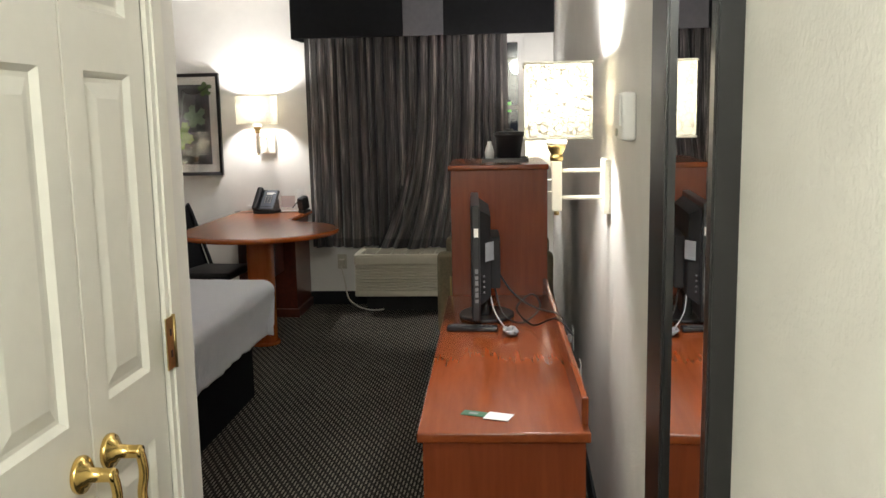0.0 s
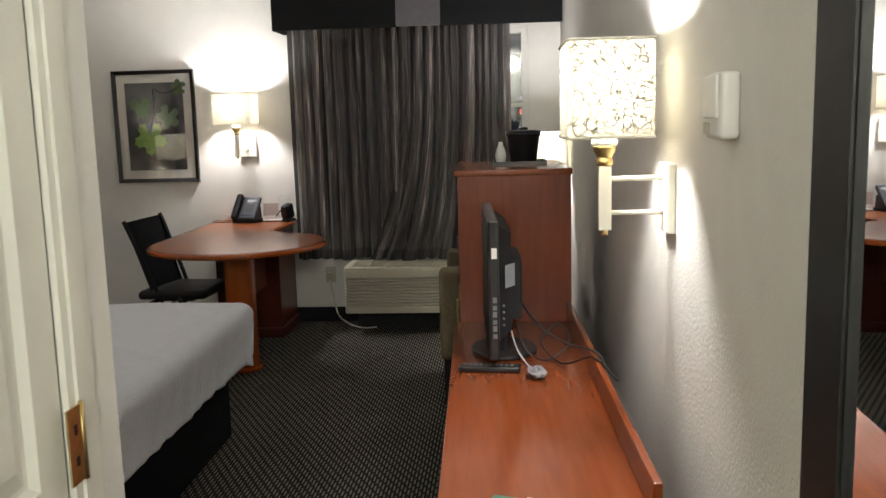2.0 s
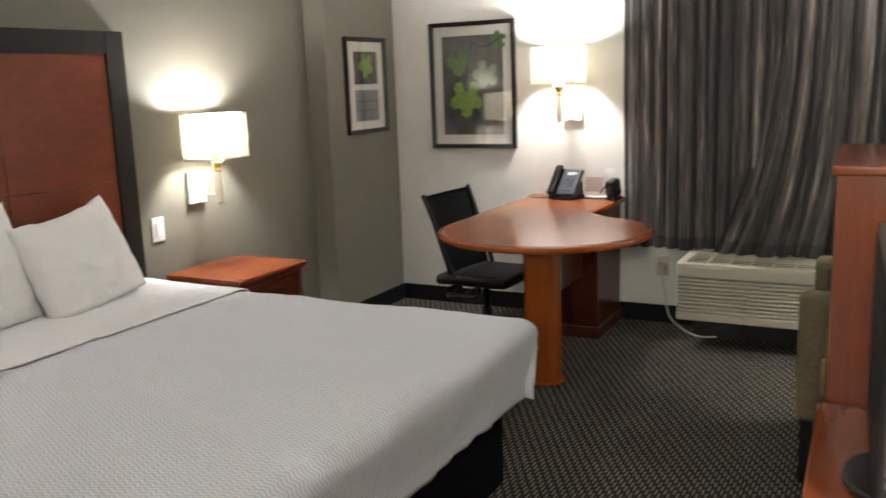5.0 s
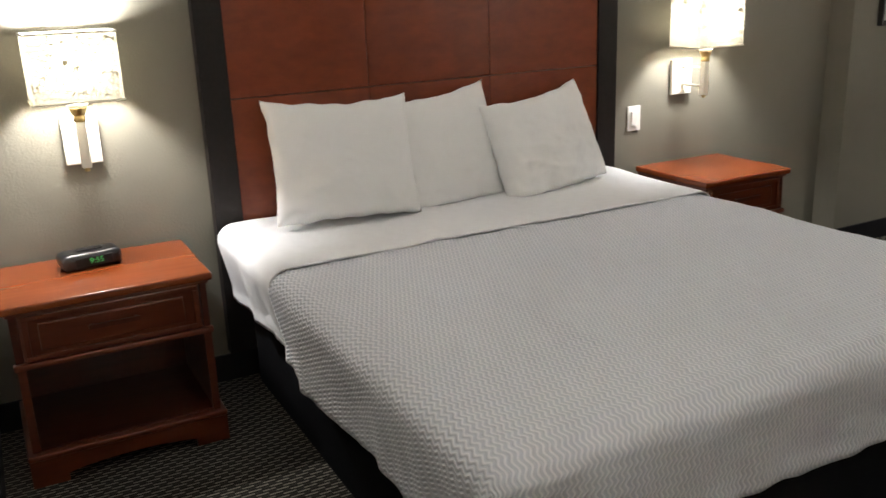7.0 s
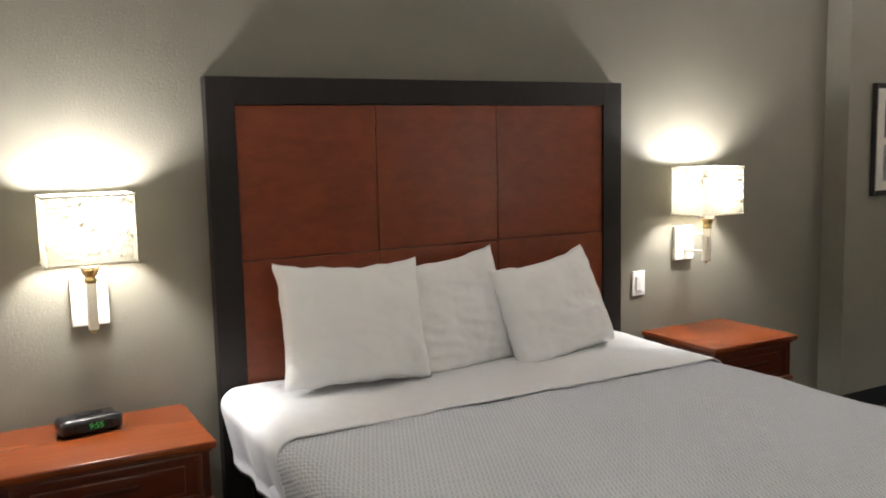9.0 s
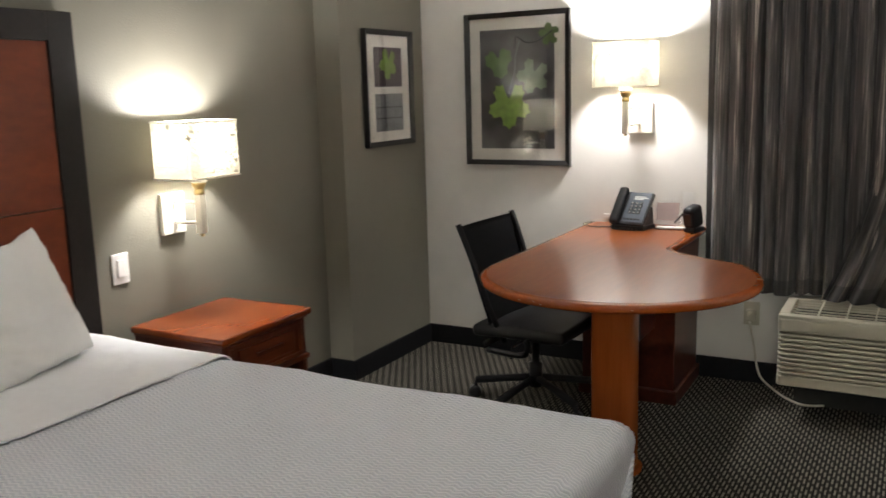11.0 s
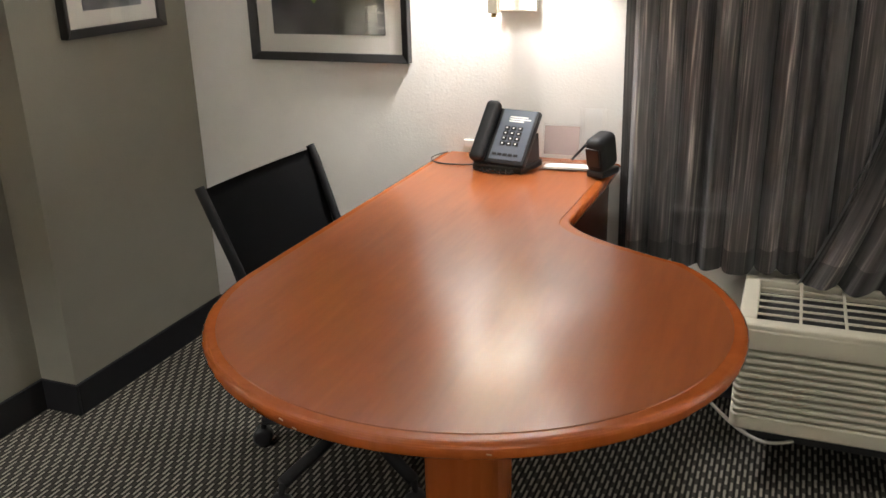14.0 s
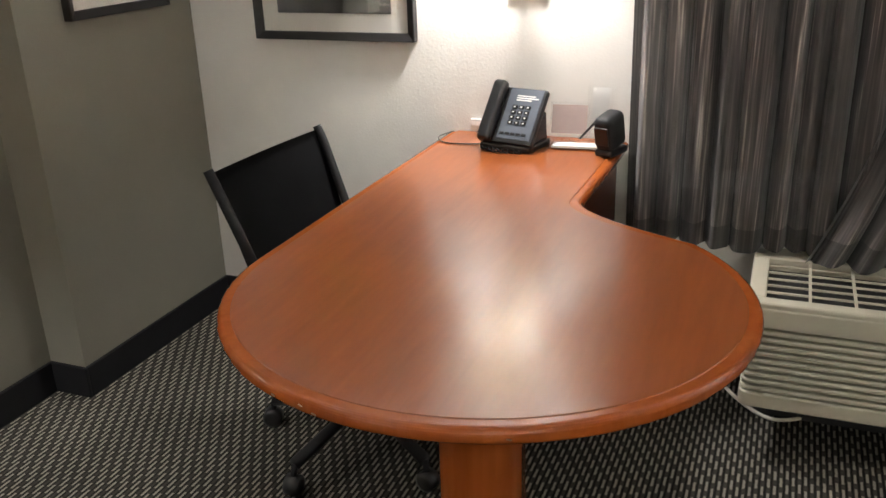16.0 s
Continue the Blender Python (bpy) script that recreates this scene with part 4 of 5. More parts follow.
# things on the desk
ph = thing("desk_phone", "black desk telephone with keypad and handset on the desk", "telephone", (-2.158, 8.355, 0.745), -12)


def tilt(bm, deg=52, y=-0.05, z=0.015):
    return turned(bm, pose(0, y, z, deg, 0, 0))


part("foot", box(-0.085, 0.085, -0.06, 0.075, 0.0, 0.02, 0.006), M_BLACK, ph)
part("wedge", turned(prism([(-0.055, 0.01), (0.07, 0.01), (0.06, 0.10)], -0.07, 0.075), Matrix(((0, 0, 1, 0), (1, 0, 0, 0), (0, 1, 0, 0), (0, 0, 0, 1)))), M_BLACK, ph)
body_ = part("body", tilt(box(-0.085, 0.09, 0.0, 0.18, 0.0, 0.022, 0.006)), M_BLACK, ph)
part("face_plate", tilt(box(-0.028, 0.082, 0.012, 0.175, 0.022, 0.0245, 0.001)), M_PHONEFACE, ph, "grey printed face plate")
for r in range(4):
    for c in range(3):
        part("key", tilt(box(-0.005 + c * 0.022, 0.011 + c * 0.022, 0.058 + r * 0.017, 0.069 + r * 0.017, 0.0245, 0.028, 0.001)), M_BLACK, ph)
        part("key_mark", tilt(box(0.0 + c * 0.022, 0.006 + c * 0.022, 0.0615 + r * 0.017, 0.0655 + r * 0.017, 0.028, 0.0284)), M_PAPER, ph)
for c in range(5):
    part("key", tilt(box(-0.02 + c * 0.018, -0.006 + c * 0.018, 0.024, 0.032, 0.0245, 0.027, 0.001)), M_BLACK, ph)
for r, w in ((0.143, 0.072), (0.15, 0.06), (0.136, 0.05)):
    part("print_bar", tilt(box(0.0, w, r, r + 0.004, 0.0245, 0.0252)), M_PAPER, ph)
part("handset", tilt(cushion(-0.084, -0.038, -0.006, 0.192, 0.018, 0.052, 0.014, lump=0.0)), M_BLACK, ph, "black handset")
part("cord", tube([(-0.075 + 0.0075 * k * 0.55 + 0.006 * math.cos(k * 1.6), -0.07 - 0.018 * math.sin(k / 34 * math.pi), 0.008 + 0.006 * math.sin(k * 1.6)) for k in range(35)], 0.003, 6), M_BLACK, ph, "coiled cord")
ln = thing("phone_line", "thin black telephone wire lying on the desk", "cable", (0, 0, 0.745))
part("wire", tube(curve_points([(-2.235, 8.36, 0.003), (-2.31, 8.335, 0.003), (-2.38, 8.34, 0.003), (-2.42, 8.40, 0.003), (-2.40, 8.48, 0.003)], 6), 0.002, 5), M_CABLE, ln)
jack = thing("phone_jack", "small white wall jack just above the desk", "socket", (-2.33, YW, 0.775))
part("plate", box(-0.018, 0.018, -0.012, 0, -0.012, 0.012, 0.003), M_WHITEPL, jack)
hold = thing("card_holder", "clear acrylic holder with a brown card and pen", "holder", (-1.985, 8.40, 0.745), 4)
part("base", box(-0.075, 0.085, -0.05, 0.04, 0.0, 0.006, 0.002), M_GLASS, hold)
part("upright", turned(box(-0.075, 0.045, -0.002, 0.002, 0.0, 0.125), pose(0, 0.0, 0.006, -14, 0, 0)), M_GLASS, hold)
part("card", turned(box(-0.07, 0.035, -0.0045, -0.0025, 0.03, 0.115), pose(0, 0.0, 0.008, -14, 0, 0)), M_BROWNPAPER, hold, "small brown card")
part("note_pad", box(-0.06, 0.075, -0.045, 0.0, 0.006, 0.012), M_PAPER, hold)
part("pen", tube([(0.02, -0.02, 0.03), (0.075, -0.03, 0.095)], 0.004, 8), M_BLACK, hold)
part("leaflet", turned(box(0.045, 0.095, 0.0, 0.002, 0.03, 0.165), pose(0, 0.03, 0.004, -10, 0, 0)), M_PAPER, hold, "white curled leaflet")
part("sleeve", turned(box(0.03, 0.11, -0.006, -0.004, 0.0, 0.17), pose(0, 0.03, 0.004, -10, 0, 0)), M_GLASS, hold)
hub = thing("desk_charger", "black rounded charging block at the desk edge", "charger", (-1.862, 8.35, 0.745), -20)
part("body", turned(cushion(-0.03, 0.03, -0.045, 0.045, 0.02, 0.125, 0.02, lump=0), pose(0, 0, 0, 12, 0, 0)), M_BLACKMATT, hub)
part("stand", box(-0.028, 0.028, -0.05, 0.045, 0.0, 0.022, 0.008), M_BLACK, hub)
part("plug_face", turned(box(-0.022, 0.022, -0.049, -0.044, 0.045, 0.10, 0.003), pose(0, 0, 0, 12, 0, 0)), M_BLACK, hub)

# ---- task chair, back to the picture wall ----
ch = thing("task_chair", "black mesh task chair on five casters, pushed to the desk", "chair", (-2.432, 7.80, 0), -4)
for k in range(5):
    a = radians(72 * k + 44)
    ca, sa = math.cos(a), math.sin(a)
    part("base_leg", tube([(0.02 * ca, 0.02 * sa, 0.13), (0.15 * ca, 0.15 * sa, 0.11), (0.29 * ca, 0.29 * sa, 0.085)], 0.017, 10), M_BLACKMATT, ch)
    cs = part("caster", turned(lathe([(0.018, -0.022), (0.028, -0.018), (0.028, 0.018), (0.018, 0.022)], n=18), Matrix.Translation((0.30 * ca, 0.30 * sa, 0.0285)) @ pose(0, 0, 0, 0, 0, 72 * k + 60) @ pose(0, 0, 0, 90, 0, 0)), M_BLACK, ch)
    part("fork", tube([(0.29 * ca, 0.29 * sa, 0.085), (0.30 * ca, 0.30 * sa, 0.04)], 0.009, 8), M_BLACKMATT, cs)
part("gas_lift", lathe([(0.03, 0.09), (0.03, 0.20), (0.018, 0.205), (0.018, 0.33)], n=18), M_BLACK, ch)
part("mechanism", box(-0.12, 0.10, -0.08, 0.08, 0.32, 0.36, 0.012), M_BLACKMATT, ch)
part("lever", tube([(0.0, -0.08, 0.335), (0.0, -0.22, 0.33), (0.0, -0.235, 0.28)], 0.006), M_BLACK, ch)
part("seat", cushion(-0.20, 0.24, -0.23, 0.23, 0.36, 0.415, 0.025, lump=0.006), M_LEATHER, ch, "shiny black padded seat")
bm = bmesh.new()
N = 16
g = []
for i in range(N + 1):
    row = []
    for j in range(N + 1):
        s, z = 2 * i / N - 1, j / N
        row.append(bm.verts.new((-0.105 - 0.14 * z - 0.02 * (1 - s * s) * (1 - z * 0.6), s * (0.224 + 0.014 * z), 0.40 + 0.440 * z)))
    g.append(row)
for i in range(N):
    for j in range(N):
        bm.faces.new((g[i][j], g[i + 1][j], g[i + 1][j + 1], g[i][j + 1]))
bmesh.ops.solidify(bm, geom=bm.faces[:], thickness=0.008)
part("backrest", smooth(bm), M_MESH, ch, "taut black mesh backrest")
for s in (-1, 1):
    part("back_post", tube(curve_points([(-0.05, s * 0.20, 0.34), (-0.10, s * 0.222, 0.47), (-0.155, s * 0.228, 0.62), (-0.222, s * 0.240, 0.795), (-0.246, s * 0.241, 0.85)], 6), 0.013, 10), M_BLACKMATT, ch)
    part("arm_stub", tube(curve_points([(-0.11, s * 0.24, 0.31), (0.06, s * 0.25, 0.31), (0.09, s * 0.25, 0.35), (0.08, s * 0.25, 0.38)], 5), 0.014, 8), M_BLACK, ch)
part("cross_bar", tube([(-0.12, -0.24, 0.335), (-0.12, 0.24, 0.335)], 0.014, 8), M_BLACKMATT, ch)

# ---- air conditioner under the window ----
ac = thing("air_conditioner", "ivory ribbed wall air conditioner under the window", "air conditioner", (-0.915, YW, 0.15))
A = 0.53


def rounded_rect(hx, y0, y1, r, n=6):
    """Outline of a rectangle with round corners."""
    pts = []
    for cx, cy, a0 in ((hx - r, y1 - r, 0), (-hx + r, y1 - r, 90), (-hx + r, y0 + r, 180), (hx - r, y0 + r, 270)):
        for k in range(n + 1):
            a = radians(a0 + 90 * k / n)
            pts.append((cx + r * math.cos(a), cy + r * math.sin(a)))
    return pts


# the cover is a rim round the sunk vent; below it a band, nine ribs and a plain foot
part("case", box(-A + 0.012, A - 0.012, -0.415, -0.09, 0.0, 0.262, 0.02, 4), M_AC, ac)
part("wall_sleeve", box(-A + 0.03, A - 0.03, -0.09, -0.012, 0.0, 0.30, 0.004), M_AC, ac)
part("cover_rim", prism(rounded_rect(A, -0.444, -0.402, 0.02), 0.262, 0.31, 0.008, 3), M_AC, ac)
part("cover_back", box(-A, A, -0.125, -0.09, 0.262, 0.31, 0.006, 3), M_AC, ac)
for s_ in (-1, 1):
    part("cover_end", box(s_ * (A - 0.022) - 0.022, s_ * (A - 0.022) + 0.022, -0.403, -0.124, 0.262, 0.31, 0.006, 3), M_AC, ac)
part("front_band", prism(rounded_rect(A + 0.002, -0.446, -0.39, 0.025), 0.236, 0.296, 0.007, 3), M_AC, ac)
part("foot_band", prism(rounded_rect(A, -0.444, -0.36, 0.025), 0.0, 0.045, 0.006, 3), M_AC, ac)
# the well's depth of shade is painted on as a near-black colour
part("vent_well", box(-A + 0.03, A - 0.03, -0.41, -0.115, 0.258, 0.272), M_ACSHADOW, ac, "vent opening with its shade put into the dark colour")
for k in range(1, 6):
    y = -0.402 + 0.0463 * k
    part("vent_slat", box(-A + 0.04, A - 0.04, y - 0.003, y + 0.003, 0.300, 0.305), M_AC, ac)
for k in range(1, 9):
    x = -A + 0.042 + (2 * A - 0.084) * k / 9
    part("vent_bar", box(x - 0.0035, x + 0.0035, -0.403, -0.124, 0.300, 0.3065), M_AC, ac)
for k in range(9):
    z = 0.0485 + 0.0207 * k
    part("front_rib", prism(rounded_rect(A - 0.001, -0.441, -0.36, 0.025), z, z + 0.0142, 0.006, 3), M_AC, ac)
# dark box added in place of the shadow below the case
part("under_shadow", box(-A + 0.05, A - 0.05, -0.22, -0.012, -0.15, 0.0), M_ACSHADOW, ac)
out1 = thing("wall_outlet", "ivory wall outlet with a plug in it", "outlet", (-1.62, YW, 0.34))
part("plate", box(-0.036, 0.036, -0.006, 0, -0.057, 0.057, 0.003), M_AC, out1)
part("plug", box(-0.02, 0.022, -0.045, -0.006, -0.03, 0.02, 0.006), M_AC, out1)
cab = thing("power_cord", "ivory power cord curling on the carpet", "cable", (0, 0, 0))
part("cord", tube(curve_points([(-1.62, 8.465, 0.31), (-1.60, 8.47, 0.20), (-1.57, 8.46, 0.06), (-1.50, 8.42, 0.008), (-1.42, 8.31, 0.007), (-1.34, 8.26, 0.007), (-1.25, 8.31, 0.007), (-1.20, 8.38, 0.03), (-1.18, 8.40, 0.12)], 8), 0.0055, 8), M_CABLEW, cab)

# ---- curtains and valance ----


def curtain(name, label, x0, x1, z0, z1, folds, seed, pull=0.0):
    cur = thing(name, label, "curtain", (0, YW - 0.085, 0), group="window curtains")
    nx, nz = 360, 26
    for pname, za, zb, material in (("cloth", z0 + 0.07, z1, M_CURTAIN), ("hem", z0, z0 + 0.07, M_HEM)):
        verts, uvs = [], []
        for j in range(nz + 1):
            z = za + (zb - za) * j / nz
            hgt = (z - z0) / (z1 - z0)
            for i in range(nx + 1):
                u = i / nx
                x = x0 + (x1 - x0) * u
                ph_ = 2 * math.pi * folds * u + 4.2 * noise.noise(Vector((u * 5, hgt * 0.15, seed)))
                amp = 0.024 + 0.026 * noise.noise(Vector((u * 9, hgt, seed + 3))) + 0.008 * (1 - hgt)
                y = amp * math.sin(ph_) + 0.006 * math.sin(2.3 * ph_ + seed) + 0.014 * noise.noise(Vector((u * 4, hgt * 0.7, seed + 8)))
                x += 0.010 * math.cos(ph_) - 0.26 * pull * (1 - hgt) ** 3 * (1 - u) ** 1.3 + 0.006 * noise.noise(Vector((u * 5, hgt * 1.0, seed)))
                verts.append((x, y - 0.07 * pull * (1 - hgt) ** 3, z + 0.02 * (1 - hgt) * noise.noise(Vector((u * 6, 0, seed)))))
                uvs.append(((x1 - x0) * u * 1.6, z))
        W = nx + 1
        me = bpy.data.meshes.new(pname)
        me.from_pydata(verts, [], [(j * W + i, j * W + i + 1, (j + 1) * W + i + 1, (j + 1) * W + i) for j in range(nz) for i in range(nx)])
        lay = me.uv_layers.new(name="UVMap")
        for lp in me.loops:
            lay.data[lp.index].uv = uvs[lp.vertex_index]
        for p in me.polygons:
            p.use_smooth = True
        me.materials.append(material)
        ob = new(pname, me)
        ob.parent = cur
    return cur


curtain("curtain", "sheer striped grey-brown curtain hanging to the air conditioner", -1.835, -1.02, 0.468, 2.06, 11, 2.0)
curtain("curtain", "sheer striped grey-brown curtain, slightly bunched, drawn over the window", -1.06, -0.33, 0.466, 2.06, 11, 6.0, 1.0)
rod = thing("curtain_rod", "dark curtain rod hidden behind the valance", "curtain rod", (0, YW - 0.085, 2.065))
part("rod", tube([(-1.86, 0, 0), (0.0, 0, 0)], 0.01), M_STEEL, rod)
val = thing("valance", "black cloth valance box with a grey middle panel", "valance", (0, YW, 2.015))
part("front_board", box(-1.875, -1.06, -0.31, -0.285, 0, 0.31, 0.006), M_VAL, val)
part("front_board", box(-0.77, 0.012, -0.31, -0.285, 0, 0.31, 0.006), M_VAL, val)
part("middle_panel", box(-1.06, -0.77, -0.312, -0.285, 0.002, 0.31, 0.006), M_VALMID, val, "dull grey cloth panel")
part("side_board", box(-1.875, -1.85, -0.285, 0, 0, 0.31, 0.004), M_VAL, val)
part("top_board", box(-1.85, 0.012, -0.285, 0, 0.29, 0.31), M_VAL, val)

# ---- dresser, tall cabinet and what stands on them ----
DZT = 0.645
dr = thing("dresser", "long low cherry dresser with raised back lip", "dresser", (-0.293, 3.99, 0), 1.75)
part("top", box(-0.222, 0.222, 0.0, 1.73, DZT - 0.028, DZT, 0.006, 3), M_CHERRY_Y, dr, "orange-brown cherry top")
part("end_panel", box(-0.205, 0.21, 0.018, 0.038, 0.0, DZT - 0.028), M_CHERRY_Z, dr)
part("carcass", box(-0.19, 0.21, 0.038, 1.715, 0.06, DZT - 0.03), M_CHERRY_Z, dr)
part("plinth", box(-0.175, 0.20, 0.04, 1.71, 0.0, 0.06), M_SHADOWCH, dr)
part("back_lip", box(0.202, 0.221, 0.055, 1.73, DZT, DZT + 0.075, 0.005), M_CHERRY_Y, dr, "raised cherry back lip")
for k in range(3):
    y0 = 0.05 + 0.556 * k
    for z0, z1 in ((0.08, 0.335), (0.345, 0.60)):
        df = part("drawer_front", box(-0.212, -0.19, y0, y0 + 0.546, z0, z1, 0.005), M_CHERRY_Y, dr)
        part("handle", boxes((-0.232, -0.226, y0 + 0.20, y0 + 0.346, (z0 + z1) / 2 - 0.006, (z0 + z1) / 2 + 0.006), (-0.228, -0.212, y0 + 0.20, y0 + 0.21, (z0 + z1) / 2 - 0.004, (z0 + z1) / 2 + 0.004), (-0.228, -0.212, y0 + 0.336, y0 + 0.346, (z0 + z1) / 2 - 0.004, (z0 + z1) / 2 + 0.004)), M_OLDBRASS, df)

tall = thing("tall_cabinet", "tall cherry cabinet at the end of the dresser", "cabinet", (-0.336, 5.725, 0), 1.75)
part("side_panel", box(-0.212, 0.214, 0.002, 0.022, 0.0, 1.205), M_CHERRY_Z, tall)
part("side_panel", box(-0.212, 0.214, 0.62, 0.64, 0.0, 1.205), M_CHERRY_Z, tall)
part("carcass", box(-0.195, 0.21, 0.022, 0.62, 0.0, 1.205), M_SHADOWCH, tall)
part("top", box(-0.224, 0.22, -0.008, 0.65, 1.205, 1.228, 0.005, 3), M_CHERRY_Y, tall)
for y0, y1 in ((0.024, 0.319), (0.323, 0.618)):
    d = part("door", box(-0.214, -0.195, y0, y1, 0.06, 1.195, 0.004), M_CHERRY_Z, tall)
    part("handle", box(-0.232, -0.222, (y0 + y1) / 2 - 0.005, (y0 + y1) / 2 + 0.005, 0.60, 0.70, 0.003), M_OLDBRASS, d)
for z in (0.93, 0.50):
    part("hinge", box(-0.222, -0.213, 0.006, 0.02, z, z + 0.05, 0.002), M_BLACK, tall)

tray = thing("tray", "black rectangular tray on the tall cabinet", "tray", (-0.31, 6.07, 1.228))
part("floor", box(-0.105, 0.105, -0.095, 0.095, 0.0, 0.006), M_BLACK, tray)
part("rim", boxes((-0.11, 0.11, -0.10, -0.094, 0, 0.016), (-0.11, 0.11, 0.094, 0.10, 0, 0.016), (-0.11, -0.104, -0.094, 0.094, 0, 0.016), (0.104, 0.11, -0.094, 0.094, 0, 0.016)), M_BLACK, tray)
buck = thing("ice_bucket", "black plastic ice bucket with lid on the tray", "bucket", (-0.292, 6.07, 1.234))
part("body", lathe([(0.050, 0), (0.054, 0.006), (0.066, 0.105), (0.073, 0.115), (0.073, 0.124)], n=32), M_BLACK, buck)
lid = part("lid", lathe([(0.0735, 0.124), (0.072, 0.130), (0.045, 0.134), (0.016, 0.135)], n=32), M_BLACK, buck)
part("knob", lathe([(0.020, 0.135), (0.020, 0.143), (0.014, 0.146)], n=20), M_BLACK, lid)
cup = thing("paper_cup", "white paper-wrapped cup on the tray", "cup", (-0.385, 6.05, 1.234))
part("wrap", lathe([(0.019, 0), (0.023, 0.035), (0.017, 0.06), (0.010, 0.078), (0.010, 0.088)], n=14), M_PAPER, cup)

tv = thing("television", "small black flat television seen edge-on, on a round stand", "television", (-0.40, 5.30, DZT), 3)
part("stand_base", prism([(0.02 + 0.11 * math.cos(2 * math.pi * k / 40), 0.135 * math.sin(2 * math.pi * k / 40)) for k in range(40)], 0.0, 0.016, 0.007, 3), M_BLACK, tv, "glossy oval stand")
part("neck", box(-0.012, 0.03, -0.06, 0.06, 0.014, 0.10, 0.01), M_BLACK, tv)
part("front_bezel", box(-0.038, -0.006, -0.285, 0.285, 0.045, 0.475, 0.007), M_BLACK, tv)
part("screen", box(-0.040, -0.0375, -0.268, 0.268, 0.075, 0.458), M_BLACKMATT, tv)
bm = boxes((-0.006, 0.034, -0.255, 0.255, 0.10, 0.455))
for v in bm.verts:
    if v.co.x > 0.02:
        v.co.y *= 0.86
        v.co.z = 0.28 + (v.co.z - 0.28) * 0.86
part("back_shell", bm, M_BLACKMATT, tv)
bx_ = part("control_box", box(0.034, 0.072, -0.14, 0.09, 0.14, 0.34, 0.006), M_BLACKMATT, tv, "black box clipped to the back")
part("sticker", box(-0.028, -0.012, -0.2865, -0.2845, 0.36, 0.392), M_WHITEPL, tv, "pale label")
part("rear_label", turned(box(0.0, 0.001, -0.03, 0.03, -0.035, 0.035), pose(0.029, -0.237, 0.30, 0, 0, -32)), M_GREYPL, tv)
for k in range(6):
    part("socket", box(-0.026, -0.014, -0.2862, -0.2845, 0.115 + 0.022 * k, 0.128 + 0.022 * k + 0.004 * (k % 2)), M_SOCKET, tv)
for k in range(4):
    part("jack", turned(lathe([(0.004, 0), (0.004, 0.004)], n=10), pose(0.008, -0.255, 0.15 + 0.02 * k, 90, 0, 0)), M_SOCKET, tv)
rem = thing("remote_control", "black remote control lying in front of the television", "remote", (-0.425, 5.06, DZT), -4)
part("body", box(-0.095, 0.095, -0.022, 0.022, 0.0, 0.02, 0.006, 3), M_BLACK, rem)
for k in range(10):
    for s in (-0.009, 0.003):
        part("button", box(-0.08 + 0.016 * k, -0.071 + 0.016 * k, s, s + 0.006, 0.02, 0.0225, 0.001), M_SOCKET, rem)
card = thing("door_card", "green and white folded card on the dresser", "card", (-0.335, 4.12, DZT), -18)
part("green_flap", box(-0.075, 0.0, -0.018, 0.018, 0.0005, 0.002), M_GREENCARD, card)
part("white_flap", box(-0.005, 0.065, -0.032, 0.022, 0.0022, 0.0036, 0.0005), M_PAPER, card)
part("print_bar", box(-0.055, -0.03, -0.008, 0.006, 0.002, 0.0026), M_CABLEGREY, card)

cb = thing("tv_cables", "tangled black cables behind the television", "cable", (0, 0, DZT))
part("cable", tube(curve_points([(-0.335, 5.22, 0.20), (-0.27, 5.12, 0.13), (-0.19, 5.05, 0.09), (-0.105, 4.95, 0.085), (-0.085, 4.85, 0.04)], 8), 0.0035, 6), M_CABLE, cb)
part("cable", tube(curve_points([(-0.345, 5.20, 0.14), (-0.31, 5.12, 0.05), (-0.24, 5.14, 0.012), (-0.17, 5.18, 0.06), (-0.20, 5.25, 0.10), (-0.26, 5.22, 0.05), (-0.2, 5.10, 0.012), (-0.12, 4.92, 0.08), (-0.07, 4.76, 0.06)], 8), 0.0035, 6), M_CABLE, cb)
gc = thing("grey_cord", "bundled grey cord tied in a loop on the dresser", "cable", (0, 0, DZT))
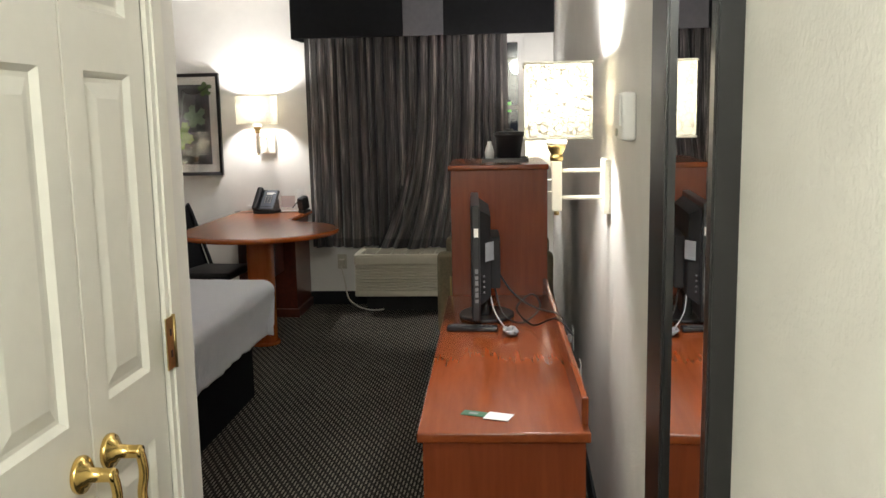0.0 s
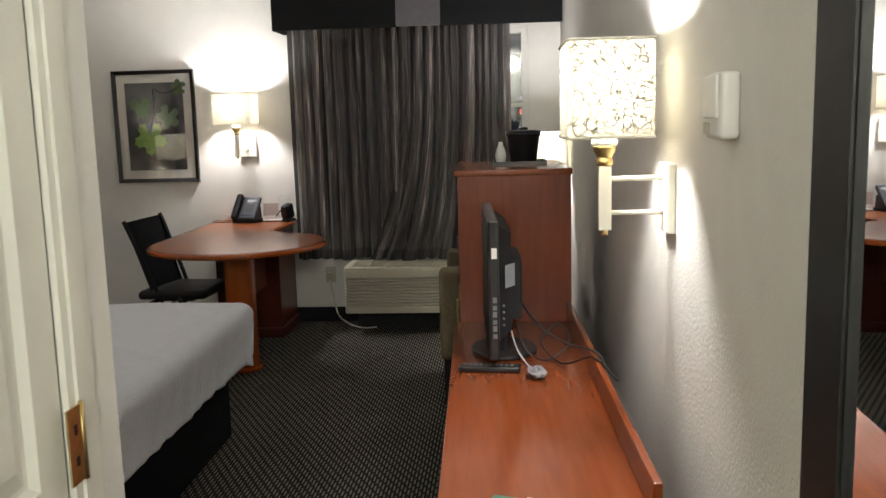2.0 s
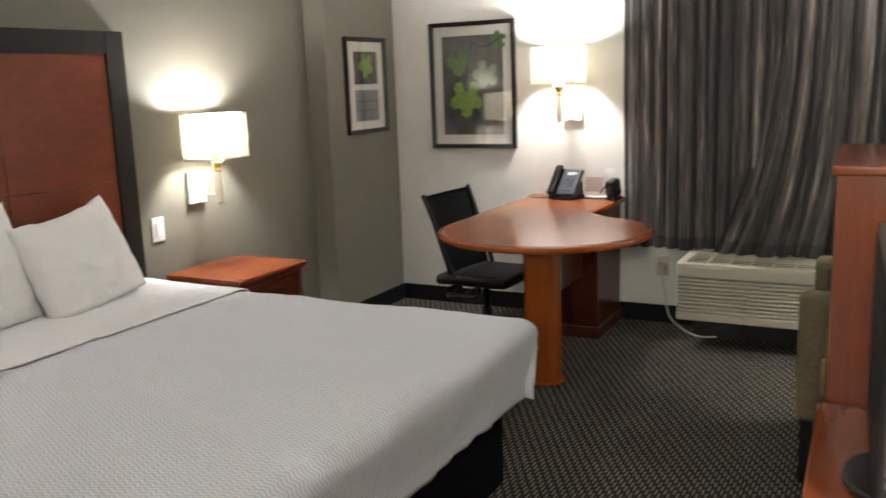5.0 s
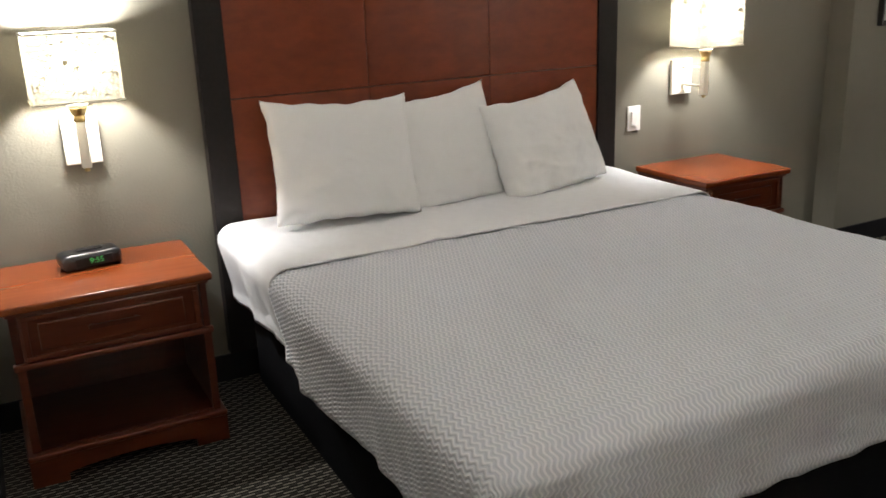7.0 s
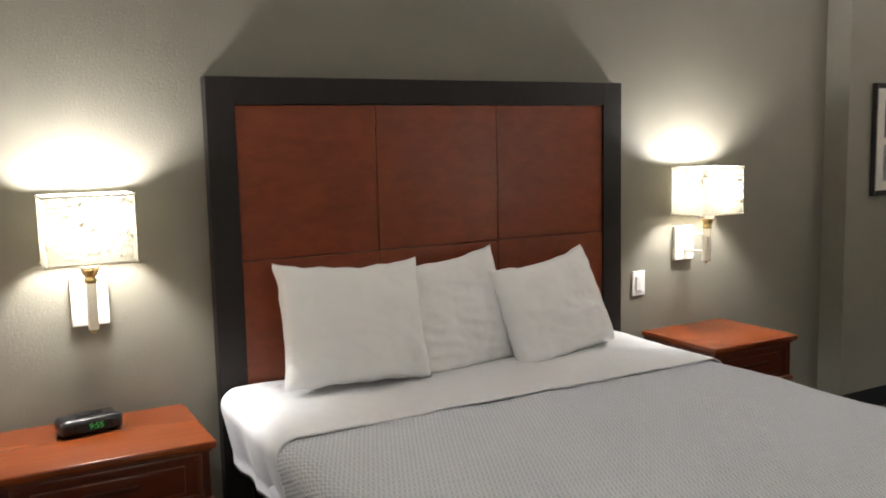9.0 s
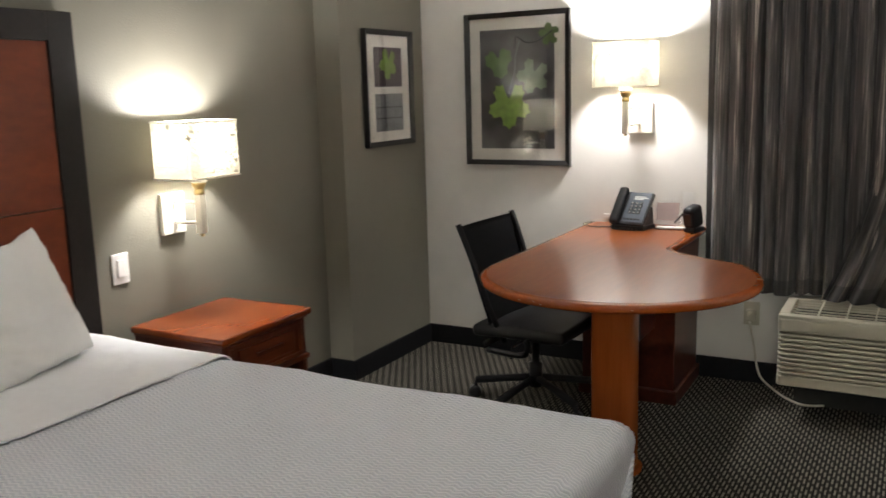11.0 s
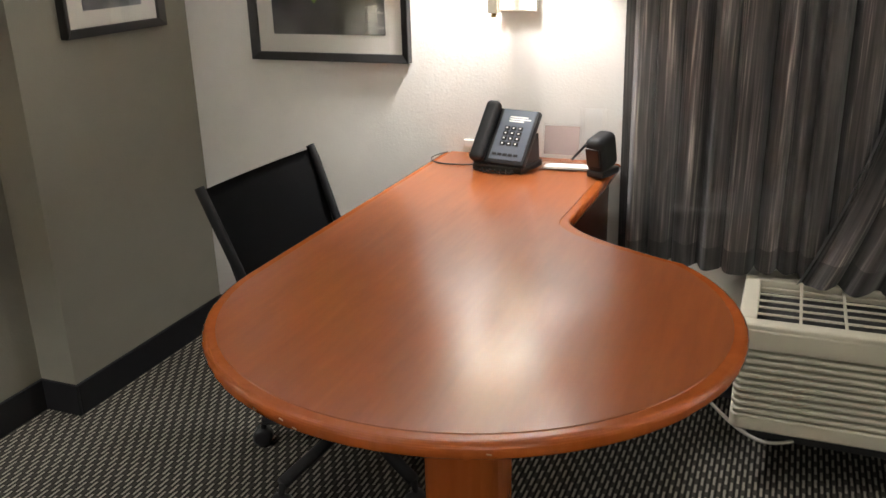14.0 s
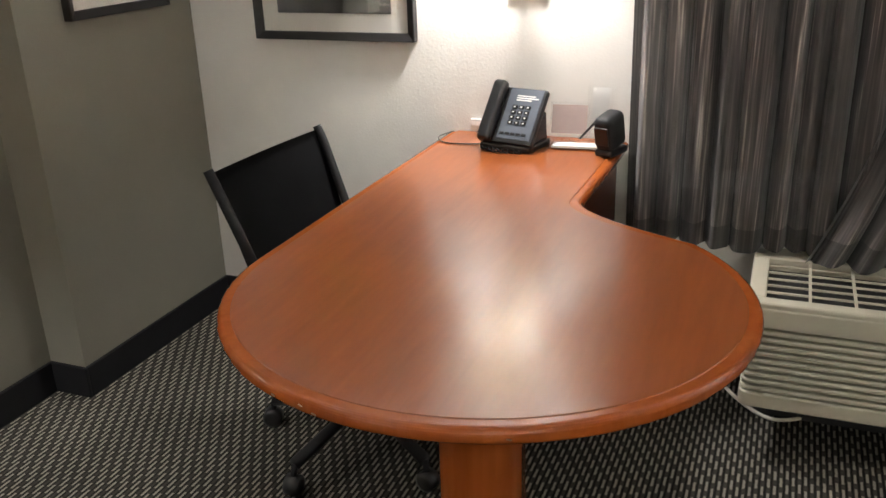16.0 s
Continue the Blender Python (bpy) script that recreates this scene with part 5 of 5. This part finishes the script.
part("cord", tube(curve_points([(-0.36, 5.12, 0.13), (-0.34, 5.06, 0.07), (-0.30, 5.02, 0.02), (-0.28, 5.0, 0.015)], 8), 0.003, 6), M_CABLEGREY, gc)
part("bundle", tube([(-0.295 + 0.016 * math.cos(k * 0.9) + 0.0006 * k, 4.99 + 0.045 * math.sin(k * 0.9), 0.012 + 0.012 * abs(math.sin(k * 0.37))) for k in range(48)], 0.0032, 6), M_CABLEGREY, gc)
th = thing("thermostat", "white plastic thermostat on the wall by the mirror", "thermostat", (XR, 3.965, 1.378))
part("case", box(-0.034, 0, -0.055, 0.055, 0.0, 0.112, 0.012, 4), M_WHITEPL, th)
part("cover", box(-0.040, -0.034, -0.048, 0.048, 0.035, 0.107, 0.003), M_WHITEPL, th)
part("latch", box(-0.039, -0.034, 0.015, 0.045, 0.01, 0.028, 0.002), M_AC, th)

# ---- armchair between cabinet and window ----
arm = thing("armchair", "olive upholstered armchair on dark wooden legs", "armchair", (-0.36, 6.95, 0))
part("seat", cushion(-0.27, 0.30, -0.28, 0.28, 0.30, 0.44, 0.04), M_OLIVE, arm)
part("backrest", cushion(0.16, 0.28, -0.27, 0.27, 0.44, 0.66, 0.05), M_OLIVE, arm)
for s in (-1, 1):
    part("armrest", cushion(-0.34, 0.30, s * 0.315 - 0.045, s * 0.315 + 0.045, 0.24, 0.70, 0.03), M_OLIVE, arm)
    for x in (-0.30, 0.26):
        part("leg", box(x - 0.022, x + 0.022, s * 0.31 - 0.022, s * 0.31 + 0.022, 0.0, 0.25, 0.004), M_HBFRAME, arm)

# plugs in the wall behind the dresser
for y, z in ((6.10, 0.35), (5.60, 0.32)):
    so = thing("wall_outlet", "white wall outlet with a plug, low behind the dresser", "outlet", (XR, y, z), group="outlets behind the dresser")
    part("plate", box(-0.006, 0, -0.036, 0.036, -0.057, 0.057, 0.003), M_WHITEPL, so)
    part("plug", box(-0.032, -0.006, -0.016, 0.016, -0.02, 0.02, 0.005), M_WHITEPL, so)
